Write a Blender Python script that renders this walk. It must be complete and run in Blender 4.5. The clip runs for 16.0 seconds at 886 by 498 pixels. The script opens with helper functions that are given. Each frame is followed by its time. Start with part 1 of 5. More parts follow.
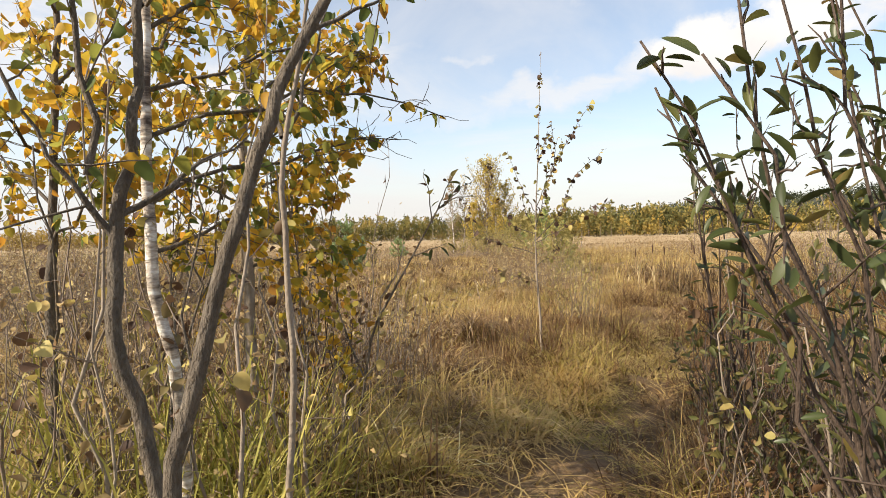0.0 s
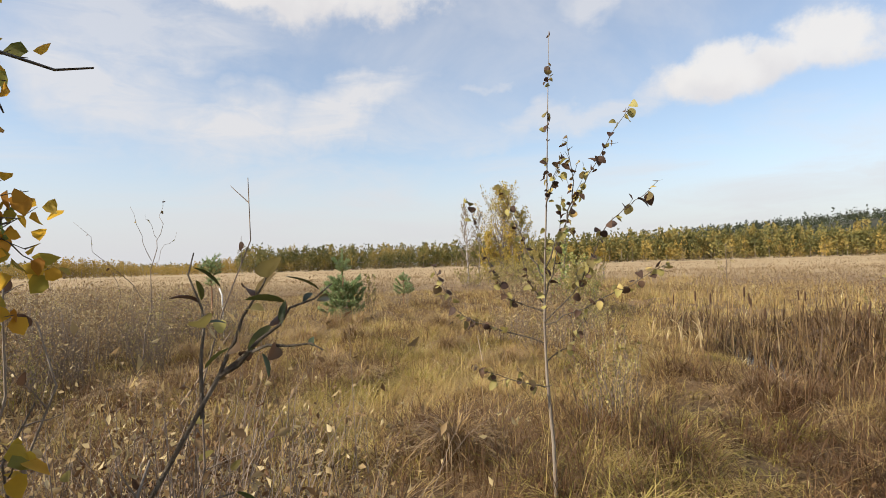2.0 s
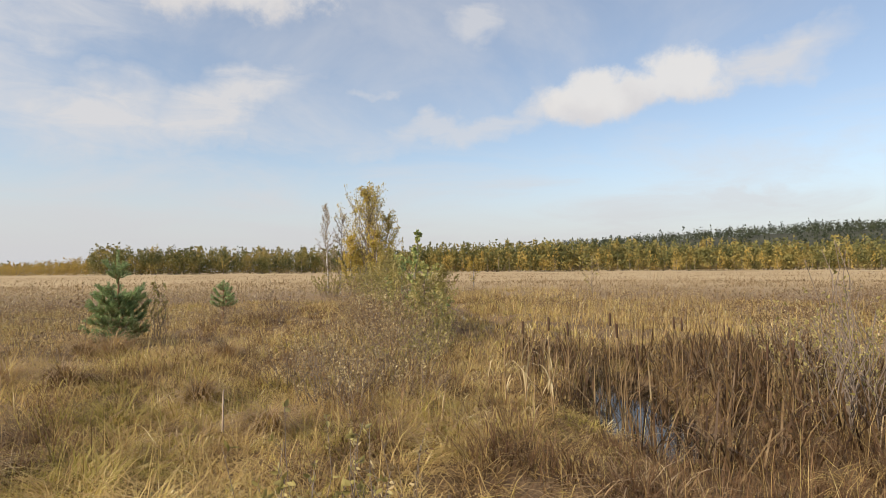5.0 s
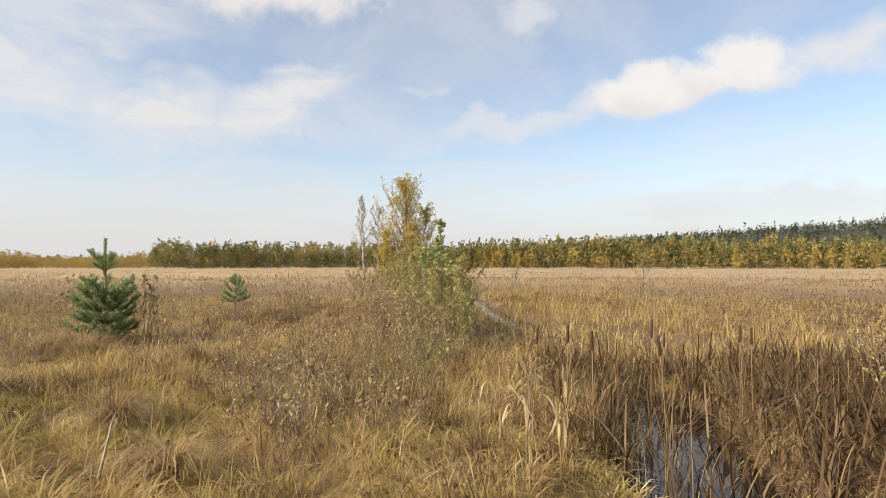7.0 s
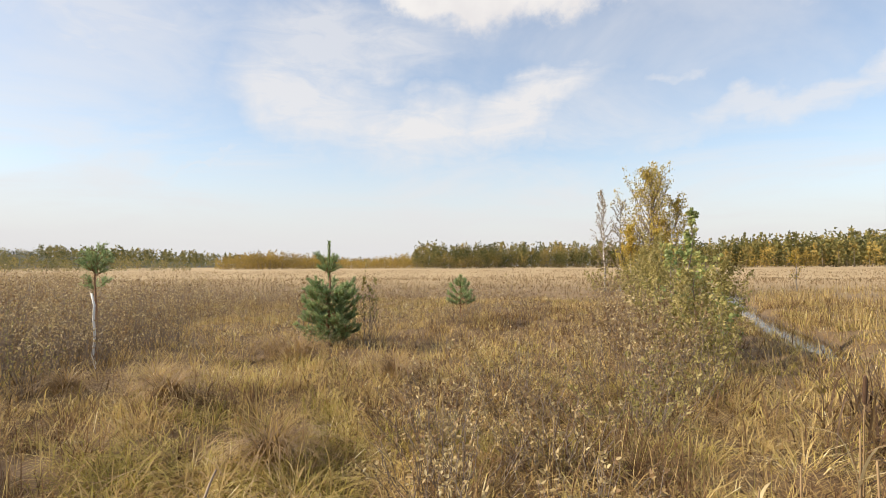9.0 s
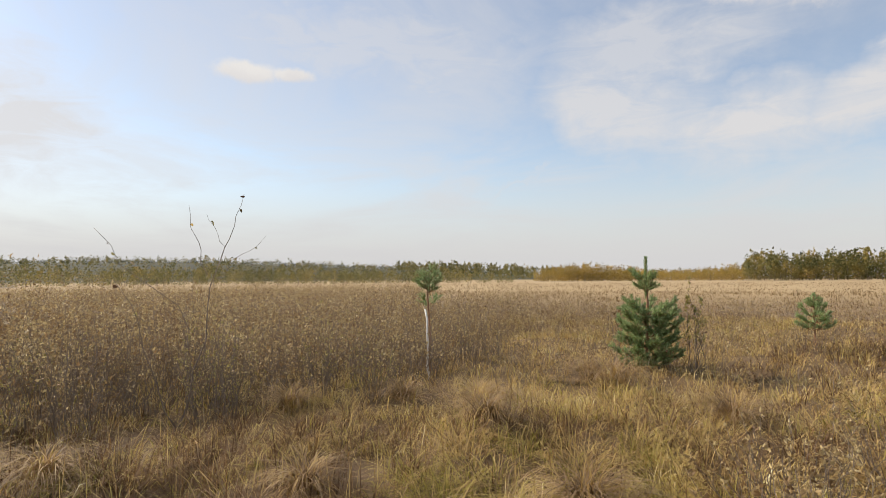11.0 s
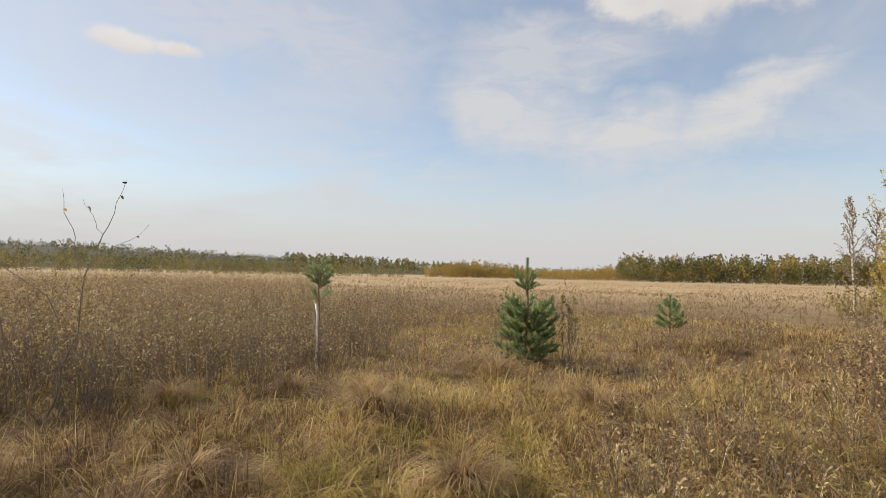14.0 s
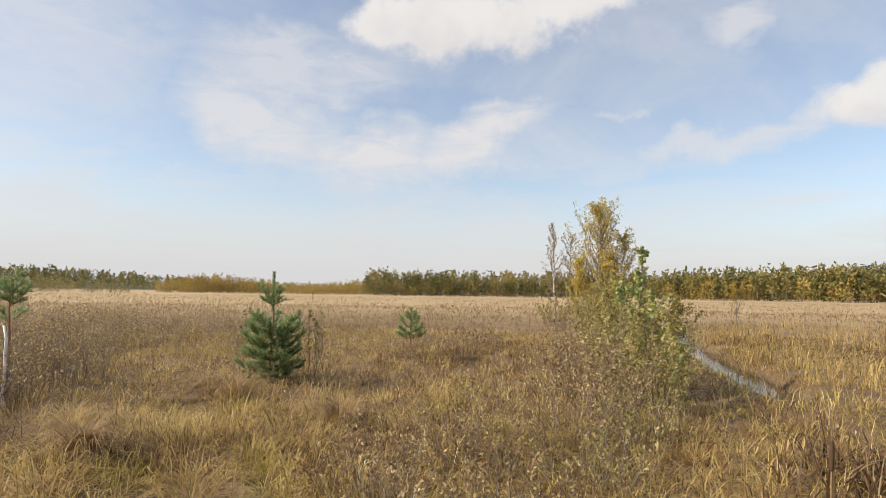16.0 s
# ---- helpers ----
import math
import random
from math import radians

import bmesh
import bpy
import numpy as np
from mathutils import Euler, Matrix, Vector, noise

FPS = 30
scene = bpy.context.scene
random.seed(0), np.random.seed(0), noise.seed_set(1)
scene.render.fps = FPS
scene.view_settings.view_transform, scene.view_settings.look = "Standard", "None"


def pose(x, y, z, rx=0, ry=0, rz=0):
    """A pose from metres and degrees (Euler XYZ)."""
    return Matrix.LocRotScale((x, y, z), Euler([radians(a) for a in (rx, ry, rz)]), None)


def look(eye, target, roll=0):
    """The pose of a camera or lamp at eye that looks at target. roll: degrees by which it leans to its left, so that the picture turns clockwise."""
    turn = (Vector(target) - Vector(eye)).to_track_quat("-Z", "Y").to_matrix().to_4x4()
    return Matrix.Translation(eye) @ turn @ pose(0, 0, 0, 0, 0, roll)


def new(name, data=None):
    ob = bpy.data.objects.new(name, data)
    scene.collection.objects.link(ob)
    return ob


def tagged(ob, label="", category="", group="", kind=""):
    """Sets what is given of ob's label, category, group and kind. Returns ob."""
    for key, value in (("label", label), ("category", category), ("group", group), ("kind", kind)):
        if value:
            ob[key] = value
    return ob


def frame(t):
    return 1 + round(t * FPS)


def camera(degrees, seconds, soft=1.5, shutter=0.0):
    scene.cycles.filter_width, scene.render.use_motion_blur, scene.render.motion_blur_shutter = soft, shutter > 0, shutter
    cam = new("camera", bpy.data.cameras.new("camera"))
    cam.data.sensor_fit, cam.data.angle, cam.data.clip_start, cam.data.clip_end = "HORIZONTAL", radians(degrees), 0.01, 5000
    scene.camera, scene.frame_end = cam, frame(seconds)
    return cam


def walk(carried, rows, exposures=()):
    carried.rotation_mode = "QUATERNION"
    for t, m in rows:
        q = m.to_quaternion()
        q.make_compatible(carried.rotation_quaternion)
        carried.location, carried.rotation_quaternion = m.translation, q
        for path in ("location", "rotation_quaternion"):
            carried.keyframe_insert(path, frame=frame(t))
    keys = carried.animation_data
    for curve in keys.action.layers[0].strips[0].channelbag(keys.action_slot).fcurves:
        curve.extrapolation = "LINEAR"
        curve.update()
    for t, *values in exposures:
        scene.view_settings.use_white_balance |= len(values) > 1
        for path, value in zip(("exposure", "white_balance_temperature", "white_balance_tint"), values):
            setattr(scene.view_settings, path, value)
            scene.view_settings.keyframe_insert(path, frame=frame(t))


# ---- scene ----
cam = camera(74.7, 16.0, soft=0.65)
PATH = [
    (0.0, (0.142, -0.346, 1.222), (-0.058, 1.644, 1.186), -1.40),
    (0.5, (0.211, 0.061, 1.350), (-0.032, 2.046, 1.334), -1.80),
    (1.0, (0.186, 0.586, 1.404), (-0.069, 2.569, 1.428), -1.90),
    (1.5, (0.275, 1.099, 1.502), (0.016, 3.082, 1.531), -1.50),
    (2.0, (0.335, 1.637, 1.545), (0.071, 3.619, 1.600), -1.70),
    (2.5, (0.377, 2.158, 1.565), (0.181, 4.147, 1.631), -1.10),
    (3.0, (0.504, 2.640, 1.564), (0.378, 4.635, 1.649), -1.40),
    (3.5, (0.660, 3.249, 1.565), (0.604, 5.247, 1.648), -0.90),
    (4.0, (0.895, 3.802, 1.564), (0.938, 5.800, 1.646), -0.80),
    (4.5, (1.144, 4.297, 1.570), (1.259, 6.295, 1.648), -0.65),
    (5.0, (1.406, 4.706, 1.582), (1.543, 6.705, 1.654), -0.45),
    (5.5, (1.655, 5.076, 1.593), (1.778, 7.075, 1.657), -0.23),
    (6.0, (1.866, 5.452, 1.591), (1.948, 7.451, 1.650), -0.07),
    (6.5, (2.014, 5.880, 1.568), (2.039, 7.879, 1.625), 0.00),
    (7.0, (2.122, 6.349, 1.531), (2.086, 8.348, 1.589), 0.00),
    (7.5, (2.253, 6.850, 1.498), (2.114, 8.844, 1.552), 0.00),
    (8.0, (2.256, 7.322, 1.513), (1.901, 9.289, 1.566), -0.10),
    (8.5, (2.202, 7.793, 1.516), (1.615, 9.704, 1.565), -0.30),
    (9.0, (2.176, 8.146, 1.559), (1.333, 9.959, 1.618), -0.30),
    (9.5, (2.054, 8.350, 1.582), (0.961, 10.023, 1.664), -0.00),
    (10.0, (1.975, 8.452, 1.636), (0.663, 9.959, 1.736), -0.10),
    (10.5, (1.914, 8.521, 1.668), (0.405, 9.849, 1.778), -0.25),
    (11.0, (1.887, 8.535, 1.670), (0.231, 9.684, 1.777), -0.42),
    (11.5, (1.894, 8.509, 1.659), (0.147, 9.518, 1.756), -0.52),
    (12.0, (1.934, 8.458, 1.653), (0.161, 9.406, 1.737), -0.41),
    (12.5, (2.006, 8.396, 1.670), (0.279, 9.403, 1.745), 0.00),
    (13.0, (2.094, 8.334, 1.705), (0.451, 9.472, 1.772), 0.75),
    (13.5, (2.081, 8.369, 1.703), (0.532, 9.633, 1.783), 0.90),
    (14.0, (2.080, 8.369, 1.705), (0.677, 9.791, 1.794), 1.15),
    (14.5, (2.066, 8.396, 1.705), (0.844, 9.976, 1.806), 1.28),
    (15.0, (2.070, 8.386, 1.704), (1.008, 10.076, 1.833), 1.20),
    (15.5, (2.075, 8.367, 1.702), (1.181, 10.150, 1.843), 0.85),
    (16.0, (2.059, 8.413, 1.698), (1.371, 10.285, 1.851), 0.80),
]
EXPOSURE = [(0.0, 0.70, 6950, 10), (1.5, 0.50, 6600, 10), (3.5, 0.13, 6500, 10), (7.0, 0.44, 6720, 10), (9.0, 0.50, 6720, 10), (10.2, 0.38, 6720, 10), (13.0, 0.14, 6780, 10), (16.0, 0.36, 6680, 10)]
walk(cam, [(t, look(eye, target, roll)) for t, eye, target, roll in PATH],
     EXPOSURE)

# ---- world, sun, exposure ----
SUN_AZ, SUN_EL = -120.0, 33.0          # degrees from +y towards +x; height


def link(tree, a, b):
    tree.links.new(a, b)


class Nodes:
    """Short way to write node trees: sockets in, socket out."""

    def __init__(self, tree):
        self.tree = tree

    def put(self, socket, value):
        if isinstance(value, bpy.types.NodeSocket):
            self.tree.links.new(value, socket)
        else:
            socket.default_value = value

    def math(self, op, a, b=0.0, c=0.0, clamp=False):
        n = self.tree.nodes.new("ShaderNodeMath")
        n.operation, n.use_clamp = op, clamp
        for s, v in zip(n.inputs, (a, b, c)):
            self.put(s, v)
        return n.outputs[0]

    def noise(self, vector, scale, detail=3.0, rough=0.5, distortion=0.0):
        n = self.tree.nodes.new("ShaderNodeTexNoise")
        self.put(n.inputs["Vector"], vector)
        n.inputs["Scale"].default_value, n.inputs["Detail"].default_value = scale, detail
        n.inputs["Roughness"].default_value, n.inputs["Distortion"].default_value = rough, distortion
        return n.outputs["Fac"]

    def ramp(self, fac, stops):
        n = self.tree.nodes.new("ShaderNodeValToRGB")
        self.put(n.inputs[0], fac)
        e = n.color_ramp.elements
        while len(e) < len(stops):
            e.new(0.5)
        for el, (p, c) in zip(e, stops):
            el.position, el.color = p, (*c, 1)
        return n.outputs[0]

    def mix(self, fac, a, b):
        n = self.tree.nodes.new("ShaderNodeMix")
        n.data_type = "RGBA"
        for s, v in zip((n.inputs[0], n.inputs[6], n.inputs[7]), (fac, a, b)):
            self.put(s, v)
        return n.outputs[2]

    def step(self, x, lo, hi):
        n = self.tree.nodes.new("ShaderNodeMapRange")
        n.interpolation_type = "SMOOTHSTEP"
        self.put(n.inputs[0], x)
        n.inputs[1].default_value, n.inputs[2].default_value = lo, hi
        return n.outputs[0]

    def combine(self, x, y, z):
        n = self.tree.nodes.new("ShaderNodeCombineXYZ")
        for s, v in zip(n.inputs, (x, y, z)):
            self.put(s, v)
        return n.outputs[0]


def make_sky():
    world = bpy.data.worlds.new("sky")
    scene.world = world
    world.use_nodes = True
    tree = world.node_tree
    N = Nodes(tree)
    sky = tree.nodes.new("ShaderNodeTexSky")
    sky.sky_type, sky.sun_disc = "NISHITA", False
    sky.sun_elevation, sky.sun_rotation = radians(SUN_EL), radians(SUN_AZ)
    sky.dust_density, sky.air_density, sky.ozone_density = 0.5, 1.0, 1.2
    geo = tree.nodes.new("ShaderNodeTexCoord").outputs["Generated"]
    sep = tree.nodes.new("ShaderNodeSeparateXYZ")
    link(tree, geo, sep.inputs[0])
    x, y, z = sep.outputs
    az = N.math("MULTIPLY", N.math("ARCTAN2", x, y), 57.2958)
    el = N.math("MULTIPLY", N.math("ARCSINE", z), 57.2958)
    warp_a = N.math("MULTIPLY", N.math("SUBTRACT", N.noise(geo, 5.0, 5.0, 0.6), 0.5), 9.0)
    warp_e = N.math("MULTIPLY", N.math("SUBTRACT", N.noise(geo, 6.3, 5.0, 0.62), 0.5), 7.0)
    puff = N.noise(geo, 13.0, 6.0, 0.55)

    def blob(a0, e0, ra, re, tilt, lo, hi, warp):
        """A cloud around a place in the sky; tilt lifts its far end."""
        da = N.math("ADD", N.math("SUBTRACT", az, a0), N.math("MULTIPLY", warp_a, warp))
        de = N.math("ADD", N.math("SUBTRACT", el, e0), N.math("MULTIPLY", warp_e, warp))
        c, s = math.cos(radians(tilt)), math.sin(radians(tilt))
        u = N.math("ADD", N.math("MULTIPLY", da, c / ra), N.math("MULTIPLY", de, s / ra))
        v = N.math("ADD", N.math("MULTIPLY", da, -s / re), N.math("MULTIPLY", de, c / re))
        r = N.math("SQRT", N.math("ADD", N.math("MULTIPLY", u, u), N.math("MULTIPLY", v, v)))
        return N.step(N.math("SUBTRACT", 1.0, r), lo, hi), v

    # thin high cloud: torn streaks, and haze low down
    flat = N.combine(N.math("DIVIDE", x, N.math("ADD", z, 0.12)), N.math("DIVIDE", y, N.math("ADD", z, 0.12)), 0.0)
    cirrus = N.step(N.noise(flat, 0.75, 7.0, 0.6, 0.6), 0.40, 0.70)
    fibre = N.noise(N.combine(N.math("MULTIPLY", az, 0.05), N.math("MULTIPLY", el, 0.16), 0.0), 3.0, 7.0, 0.62, 0.8)
    soft = N.math("ADD", 0.20, N.math("MULTIPLY", cirrus, 0.50))
    for a0, e0, ra, re, tilt, k in ((-38, 15.5, 12, 5.5, -12, 0.9), (-18, 14.8, 15, 3.4, 20, 1.0), (-28, 12.6, 12, 5.0, 4, 1.0), (8, 14.0, 24, 2.0, 9, 0.75),
                                    (34, 17.2, 9, 2.6, 8, 0.9), (-95, 13.0, 18, 7.5, 0, 0.95), (-85, 10.6, 8, 1.5, -8, 0.75), (-62, 22, 30, 6, -4, 0.7),
                                    (-34, 21, 18, 4.5, 4, 0.75), (8.8, 23.8, 5, 3, 30, 0.8), (31, 5.8, 9, 1.3, 3, 0.7), (-47, 9.6, 6, 0.4, 26, 0.5), (-2.5, 16.3, 3, 1.1, 0, 0.7)):
        m, _ = blob(a0, e0, ra * 1.25, re * 1.5, tilt, 0.0, 1.0, 1.25)
        m = N.math("MULTIPLY", m, N.math("ADD", 0.25, N.math("MULTIPLY", fibre, 1.6)), clamp=True)
        soft = N.math("MAXIMUM", soft, N.math("MULTIPLY", m, k))
    base = N.mix(N.math("MULTIPLY", soft, 0.95), sky.outputs[0], (4.42, 4.42, 4.55, 1))
    low = N.math("ADD", el, N.math("MULTIPLY", N.math("ADD", az, 40.0), 0.012))
    base = N.mix(N.math("MULTIPLY", N.step(low, 12.5, 1.0), 0.97), base, (3.95, 3.98, 4.14, 1))
    # heaped clouds: lit tops, greyer undersides, ragged rims
    rim = N.noise(geo, 9.0, 8.0, 0.62)
    for lumps in (((21.5, 16.2, 10.5, 2.6, 3), (26.2, 17.4, 5.5, 3.0, 8), (19.0, 17.2, 4.2, 2.2, 0), (24.0, 16.4, 7.0, 2.6, 5)),
                  ((-18.5, 25.6, 13.5, 4.3, 2), (-8, 27.5, 8, 3.4, 0), (-26, 24.8, 6, 2.4, 0)), ((-74.2, 19.0, 3.6, 1.3, 4), (-70, 19.2, 2.4, 0.9, 0)), ((-101, 22, 5, 2.5, 0),)):
        field = shade = None
        for a0, e0, ra, re, tilt in lumps:
            da = N.math("ADD", N.math("SUBTRACT", az, a0), N.math("MULTIPLY", warp_a, 0.22))
            de = N.math("ADD", N.math("SUBTRACT", el, e0), N.math("MULTIPLY", warp_e, 0.22))
            c, q = math.cos(radians(tilt)), math.sin(radians(tilt))
            u = N.math("ADD", N.math("MULTIPLY", da, c / ra), N.math("MULTIPLY", de, q / ra))
            v = N.math("ADD", N.math("MULTIPLY", da, -q / re), N.math("MULTIPLY", de, c / re))
            f = N.math("SUBTRACT", 1.0, N.math("SQRT", N.math("ADD", N.math("MULTIPLY", u, u), N.math("MULTIPLY", v, v))))
            field = f if field is None else N.math("MAXIMUM", field, f)
            shade = v if shade is None else shade
        m = N.step(N.math("ADD", field, N.math("MULTIPLY", N.math("SUBTRACT", rim, 0.52), 2.0)), 0.0, 0.5)
        lit = N.step(N.math("ADD", shade, N.math("MULTIPLY", N.math("SUBTRACT", puff, 0.5), 2.6)), -0.9, 0.5)
        base = N.mix(N.math("MULTIPLY", m, 0.9), base, N.mix(lit, (4.45, 4.33, 4.35, 1), (5.1, 4.98, 4.86, 1)))
    back = tree.nodes["Background"]
    link(tree, base, back.inputs[0])
    back.inputs[1].default_value = SKY


SKY = 0.135
make_sky()
sun = new("sun", bpy.data.lights.new("sun", "SUN"))
sun.data.energy, sun.data.angle, sun.data.color = 5.0, radians(0.8), (1.0, 0.90, 0.75)
_a, _e = radians(SUN_AZ), radians(SUN_EL)
sun.matrix_world = look((60 * math.sin(_a) * math.cos(_e), 60 * math.cos(_a) * math.cos(_e), 60 * math.sin(_e)), (0, 0, 0))


# ---- materials ----
def foliage(name, stops, rough=0.6, through_light=0.35, patch=0.55, patch_scale=2.4, piece=False, spec=0.25):
    """Blades and leaves: each its own tint, tints drifting over the ground, light passing through them."""
    m = bpy.data.materials.new(name)
    m.use_nodes = True
    tree = m.node_tree
    N = Nodes(tree)
    bsdf, out = tree.nodes["Principled BSDF"], tree.nodes["Material Output"]
    if piece:
        rnd = tree.nodes.new("ShaderNodeObjectInfo").outputs["Random"]
    else:
        rnd = tree.nodes.new("ShaderNodeNewGeometry").outputs["Random Per Island"]
    where = tree.nodes.new("ShaderNodeNewGeometry").outputs["Position"]
    drift = N.step(N.noise(where, patch_scale, 3.0, 0.55), 0.32, 0.68)
    fac = N.math("ADD", N.math("MULTIPLY", rnd, 1 - patch), N.math("MULTIPLY", drift, patch))
    col = N.ramp(fac, stops)
    grain = N.noise(where, 90.0, 2.0)
    col = N.mix(N.math("MULTIPLY", grain, 0.35), col, N.mix(0.5, col, (0.10, 0.06, 0.03, 1)))
    N.put(bsdf.inputs["Base Color"], col)
    bsdf.inputs["Roughness"].default_value = rough
    bsdf.inputs["Specular IOR Level"].default_value = spec
    tr = tree.nodes.new("ShaderNodeBsdfTranslucent")
    N.put(tr.inputs[0], col)
    mixer = tree.nodes.new("ShaderNodeMixShader")
    mixer.inputs[0].default_value = through_light
    link(tree, bsdf.outputs[0], mixer.inputs[1])
    link(tree, tr.outputs[0], mixer.inputs[2])
    link(tree, mixer.outputs[0], out.inputs[0])
    return m


def surface(name, stops, scale=6.0, rough=0.8, bump=0.3, fine=60.0, stretch=(1, 1, 1)):
    m = bpy.data.materials.new(name)
    m.use_nodes = True
    tree = m.node_tree
    N = Nodes(tree)
    bsdf = tree.nodes["Principled BSDF"]
    co = tree.nodes.new("ShaderNodeTexCoord").outputs["Object"]
    mp = tree.nodes.new("ShaderNodeMapping")
    mp.inputs["Scale"].default_value = stretch
    link(tree, co, mp.inputs[0])
    big = N.noise(mp.outputs[0], scale, 5.0, 0.6)
    small = N.noise(mp.outputs[0], fine, 4.0, 0.6)
    N.put(bsdf.inputs["Base Color"], N.ramp(N.math("ADD", N.math("MULTIPLY", big, 0.7), N.math("MULTIPLY", small, 0.3)), stops))
    N.put(bsdf.inputs["Roughness"], N.math("ADD", rough - 0.1, N.math("MULTIPLY", small, 0.2)))
    b = tree.nodes.new("ShaderNodeBump")
    b.inputs["Strength"].default_value, b.inputs["Distance"].default_value = bump, 0.02
    link(tree, small, b.inputs["Height"])
    link(tree, b.outputs[0], bsdf.inputs["Normal"])
    return m


STRAW = foliage("dry_straw_grass", [(0.0, (0.106, 0.063, 0.027)), (0.18, (0.3, 0.188, 0.072)), (0.45, (0.526, 0.363, 0.145)), (0.7, (0.625, 0.457, 0.19)), (0.86, (0.625, 0.5, 0.145)), (0.93, (0.9, 0.713, 0.394)), (1.0, (0.9, 0.888, 0.591))])
OLIVE = foliage("yellow_green_grass", [(0.0, (0.115, 0.09, 0.022)), (0.3, (0.31, 0.25, 0.055)), (0.6, (0.48, 0.39, 0.10)), (0.85, (0.62, 0.48, 0.17)), (1.0, (0.80, 0.63, 0.30))])
RUSSET = foliage("russet_grass", [(0.0, (0.045, 0.022, 0.011)), (0.35, (0.145, 0.076, 0.035)), (0.7, (0.23, 0.134, 0.062)), (0.9, (0.32, 0.205, 0.102)), (1.0, (0.45, 0.325, 0.182))])
GREY = foliage("withered_grey_grass", [(0.0, (0.118, 0.077, 0.039)), (0.4, (0.364, 0.247, 0.135)), (0.8, (0.541, 0.389, 0.222)), (1.0, (0.753, 0.588, 0.347))])
FIELD = foliage("pale_field_grass", [(0.0, (0.21, 0.135, 0.070)), (0.5, (0.32, 0.222, 0.120)), (1.0, (0.43, 0.318, 0.187))], patch=0.5, patch_scale=0.05)
REED = foliage("dry_reed_leaf", [(0.0, (0.072, 0.04, 0.018)), (0.35, (0.173, 0.101, 0.043)), (0.7, (0.266, 0.173, 0.079)), (0.9, (0.36, 0.252, 0.13)), (1.0, (0.475, 0.367, 0.216))], rough=0.5, patch=0.2)
SCRUB = foliage("scrub_leaf", [(0.0, (0.13, 0.075, 0.04)), (0.3, (0.28, 0.175, 0.085)), (0.6, (0.47, 0.35, 0.17)), (0.85, (0.64, 0.51, 0.27)), (1.0, (0.80, 0.67, 0.42))], patch=0.6, patch_scale=2.2)
SCRUB_GREEN = foliage("olive_willow_leaf", [(0.0, (0.15, 0.13, 0.04)), (0.35, (0.32, 0.27, 0.085)), (0.7, (0.48, 0.40, 0.15)), (1.0, (0.66, 0.54, 0.26))])
YELLOW = foliage("yellow_birch_leaf", [(0.0, (0.11, 0.13, 0.03)), (0.22, (0.28, 0.26, 0.05)), (0.45, (0.56, 0.40, 0.05)), (0.72, (0.70, 0.41, 0.045)), (0.9, (0.52, 0.25, 0.04)), (1.0, (0.22, 0.10, 0.03))], through_light=0.55, patch=0.3, patch_scale=2.0)
GOLD = foliage("golden_birch_leaf", [(0.0, (0.30, 0.25, 0.07)), (0.4, (0.54, 0.43, 0.10)), (0.8, (0.74, 0.56, 0.13)), (1.0, (0.76, 0.49, 0.09))], through_light=0.5, patch=0.3, patch_scale=0.8)
YELLOW_PIECE = foliage("yellow_birch_leaf_single", [(0.0, (0.06, 0.095, 0.03)), (0.35, (0.15, 0.20, 0.05)), (0.55, (0.38, 0.36, 0.07)), (0.75, (0.70, 0.46, 0.05)), (0.9, (0.52, 0.25, 0.04)), (1.0, (0.26, 0.11, 0.03))], through_light=0.55, patch=0.2, piece=True)
ASPEN_PIECE = foliage("aspen_leaf_single", [(0.0, (0.045, 0.028, 0.026)), (0.4, (0.13, 0.075, 0.045)), (0.58, (0.26, 0.22, 0.08)), (0.78, (0.46, 0.40, 0.13)), (1.0, (0.70, 0.48, 0.19))], through_light=0.3, patch=0.15, piece=True)
WILLOW_PIECE = foliage("willow_leaf_single", [(0.0, (0.035, 0.052, 0.021)), (0.5, (0.063, 0.087, 0.028)), (0.8, (0.119, 0.126, 0.035)), (1.0, (0.231, 0.14, 0.042))], rough=0.4, through_light=0.3, patch=0.15, piece=True, spec=0.4)
WILLOW_MASS = foliage("willow_leaf", [(0.0, (0.05, 0.06, 0.022)), (0.5, (0.11, 0.12, 0.04)), (0.8, (0.20, 0.17, 0.06)), (1.0, (0.30, 0.18, 0.07))], rough=0.45)
ASPEN_GREEN = foliage("green_aspen_leaf", [(0.0, (0.13, 0.20, 0.07)), (0.4, (0.28, 0.34, 0.11)), (0.75, (0.50, 0.48, 0.16)), (1.0, (0.70, 0.58, 0.20))], rough=0.4, spec=0.45)
FRESH = foliage("fresh_green_grass", [(0.0, (0.14, 0.14, 0.03)), (0.4, (0.33, 0.31, 0.06)), (0.75, (0.55, 0.47, 0.13)), (1.0, (0.74, 0.58, 0.27))])
DRY_LEAF = foliage("bleached_reed_leaf", [(0.0, (0.40, 0.29, 0.14)), (0.5, (0.60, 0.46, 0.24)), (1.0, (0.76, 0.61, 0.36))], rough=0.5, piece=True)
# darker tints of the dry reed leaf, for about three fifths of the loose leaves
REED_DARK = foliage("dark_brown_reed_leaf", [(0.0, (0.035, 0.020, 0.011)), (0.4, (0.10, 0.056, 0.028)), (0.8, (0.19, 0.115, 0.058)), (1.0, (0.36, 0.25, 0.13))], rough=0.55, patch=0.2)
BIRCH_PALE = foliage("sparse_birch_leaf", [(0.0, (0.28, 0.20, 0.12)), (0.6, (0.42, 0.34, 0.20)), (1.0, (0.56, 0.47, 0.28))])
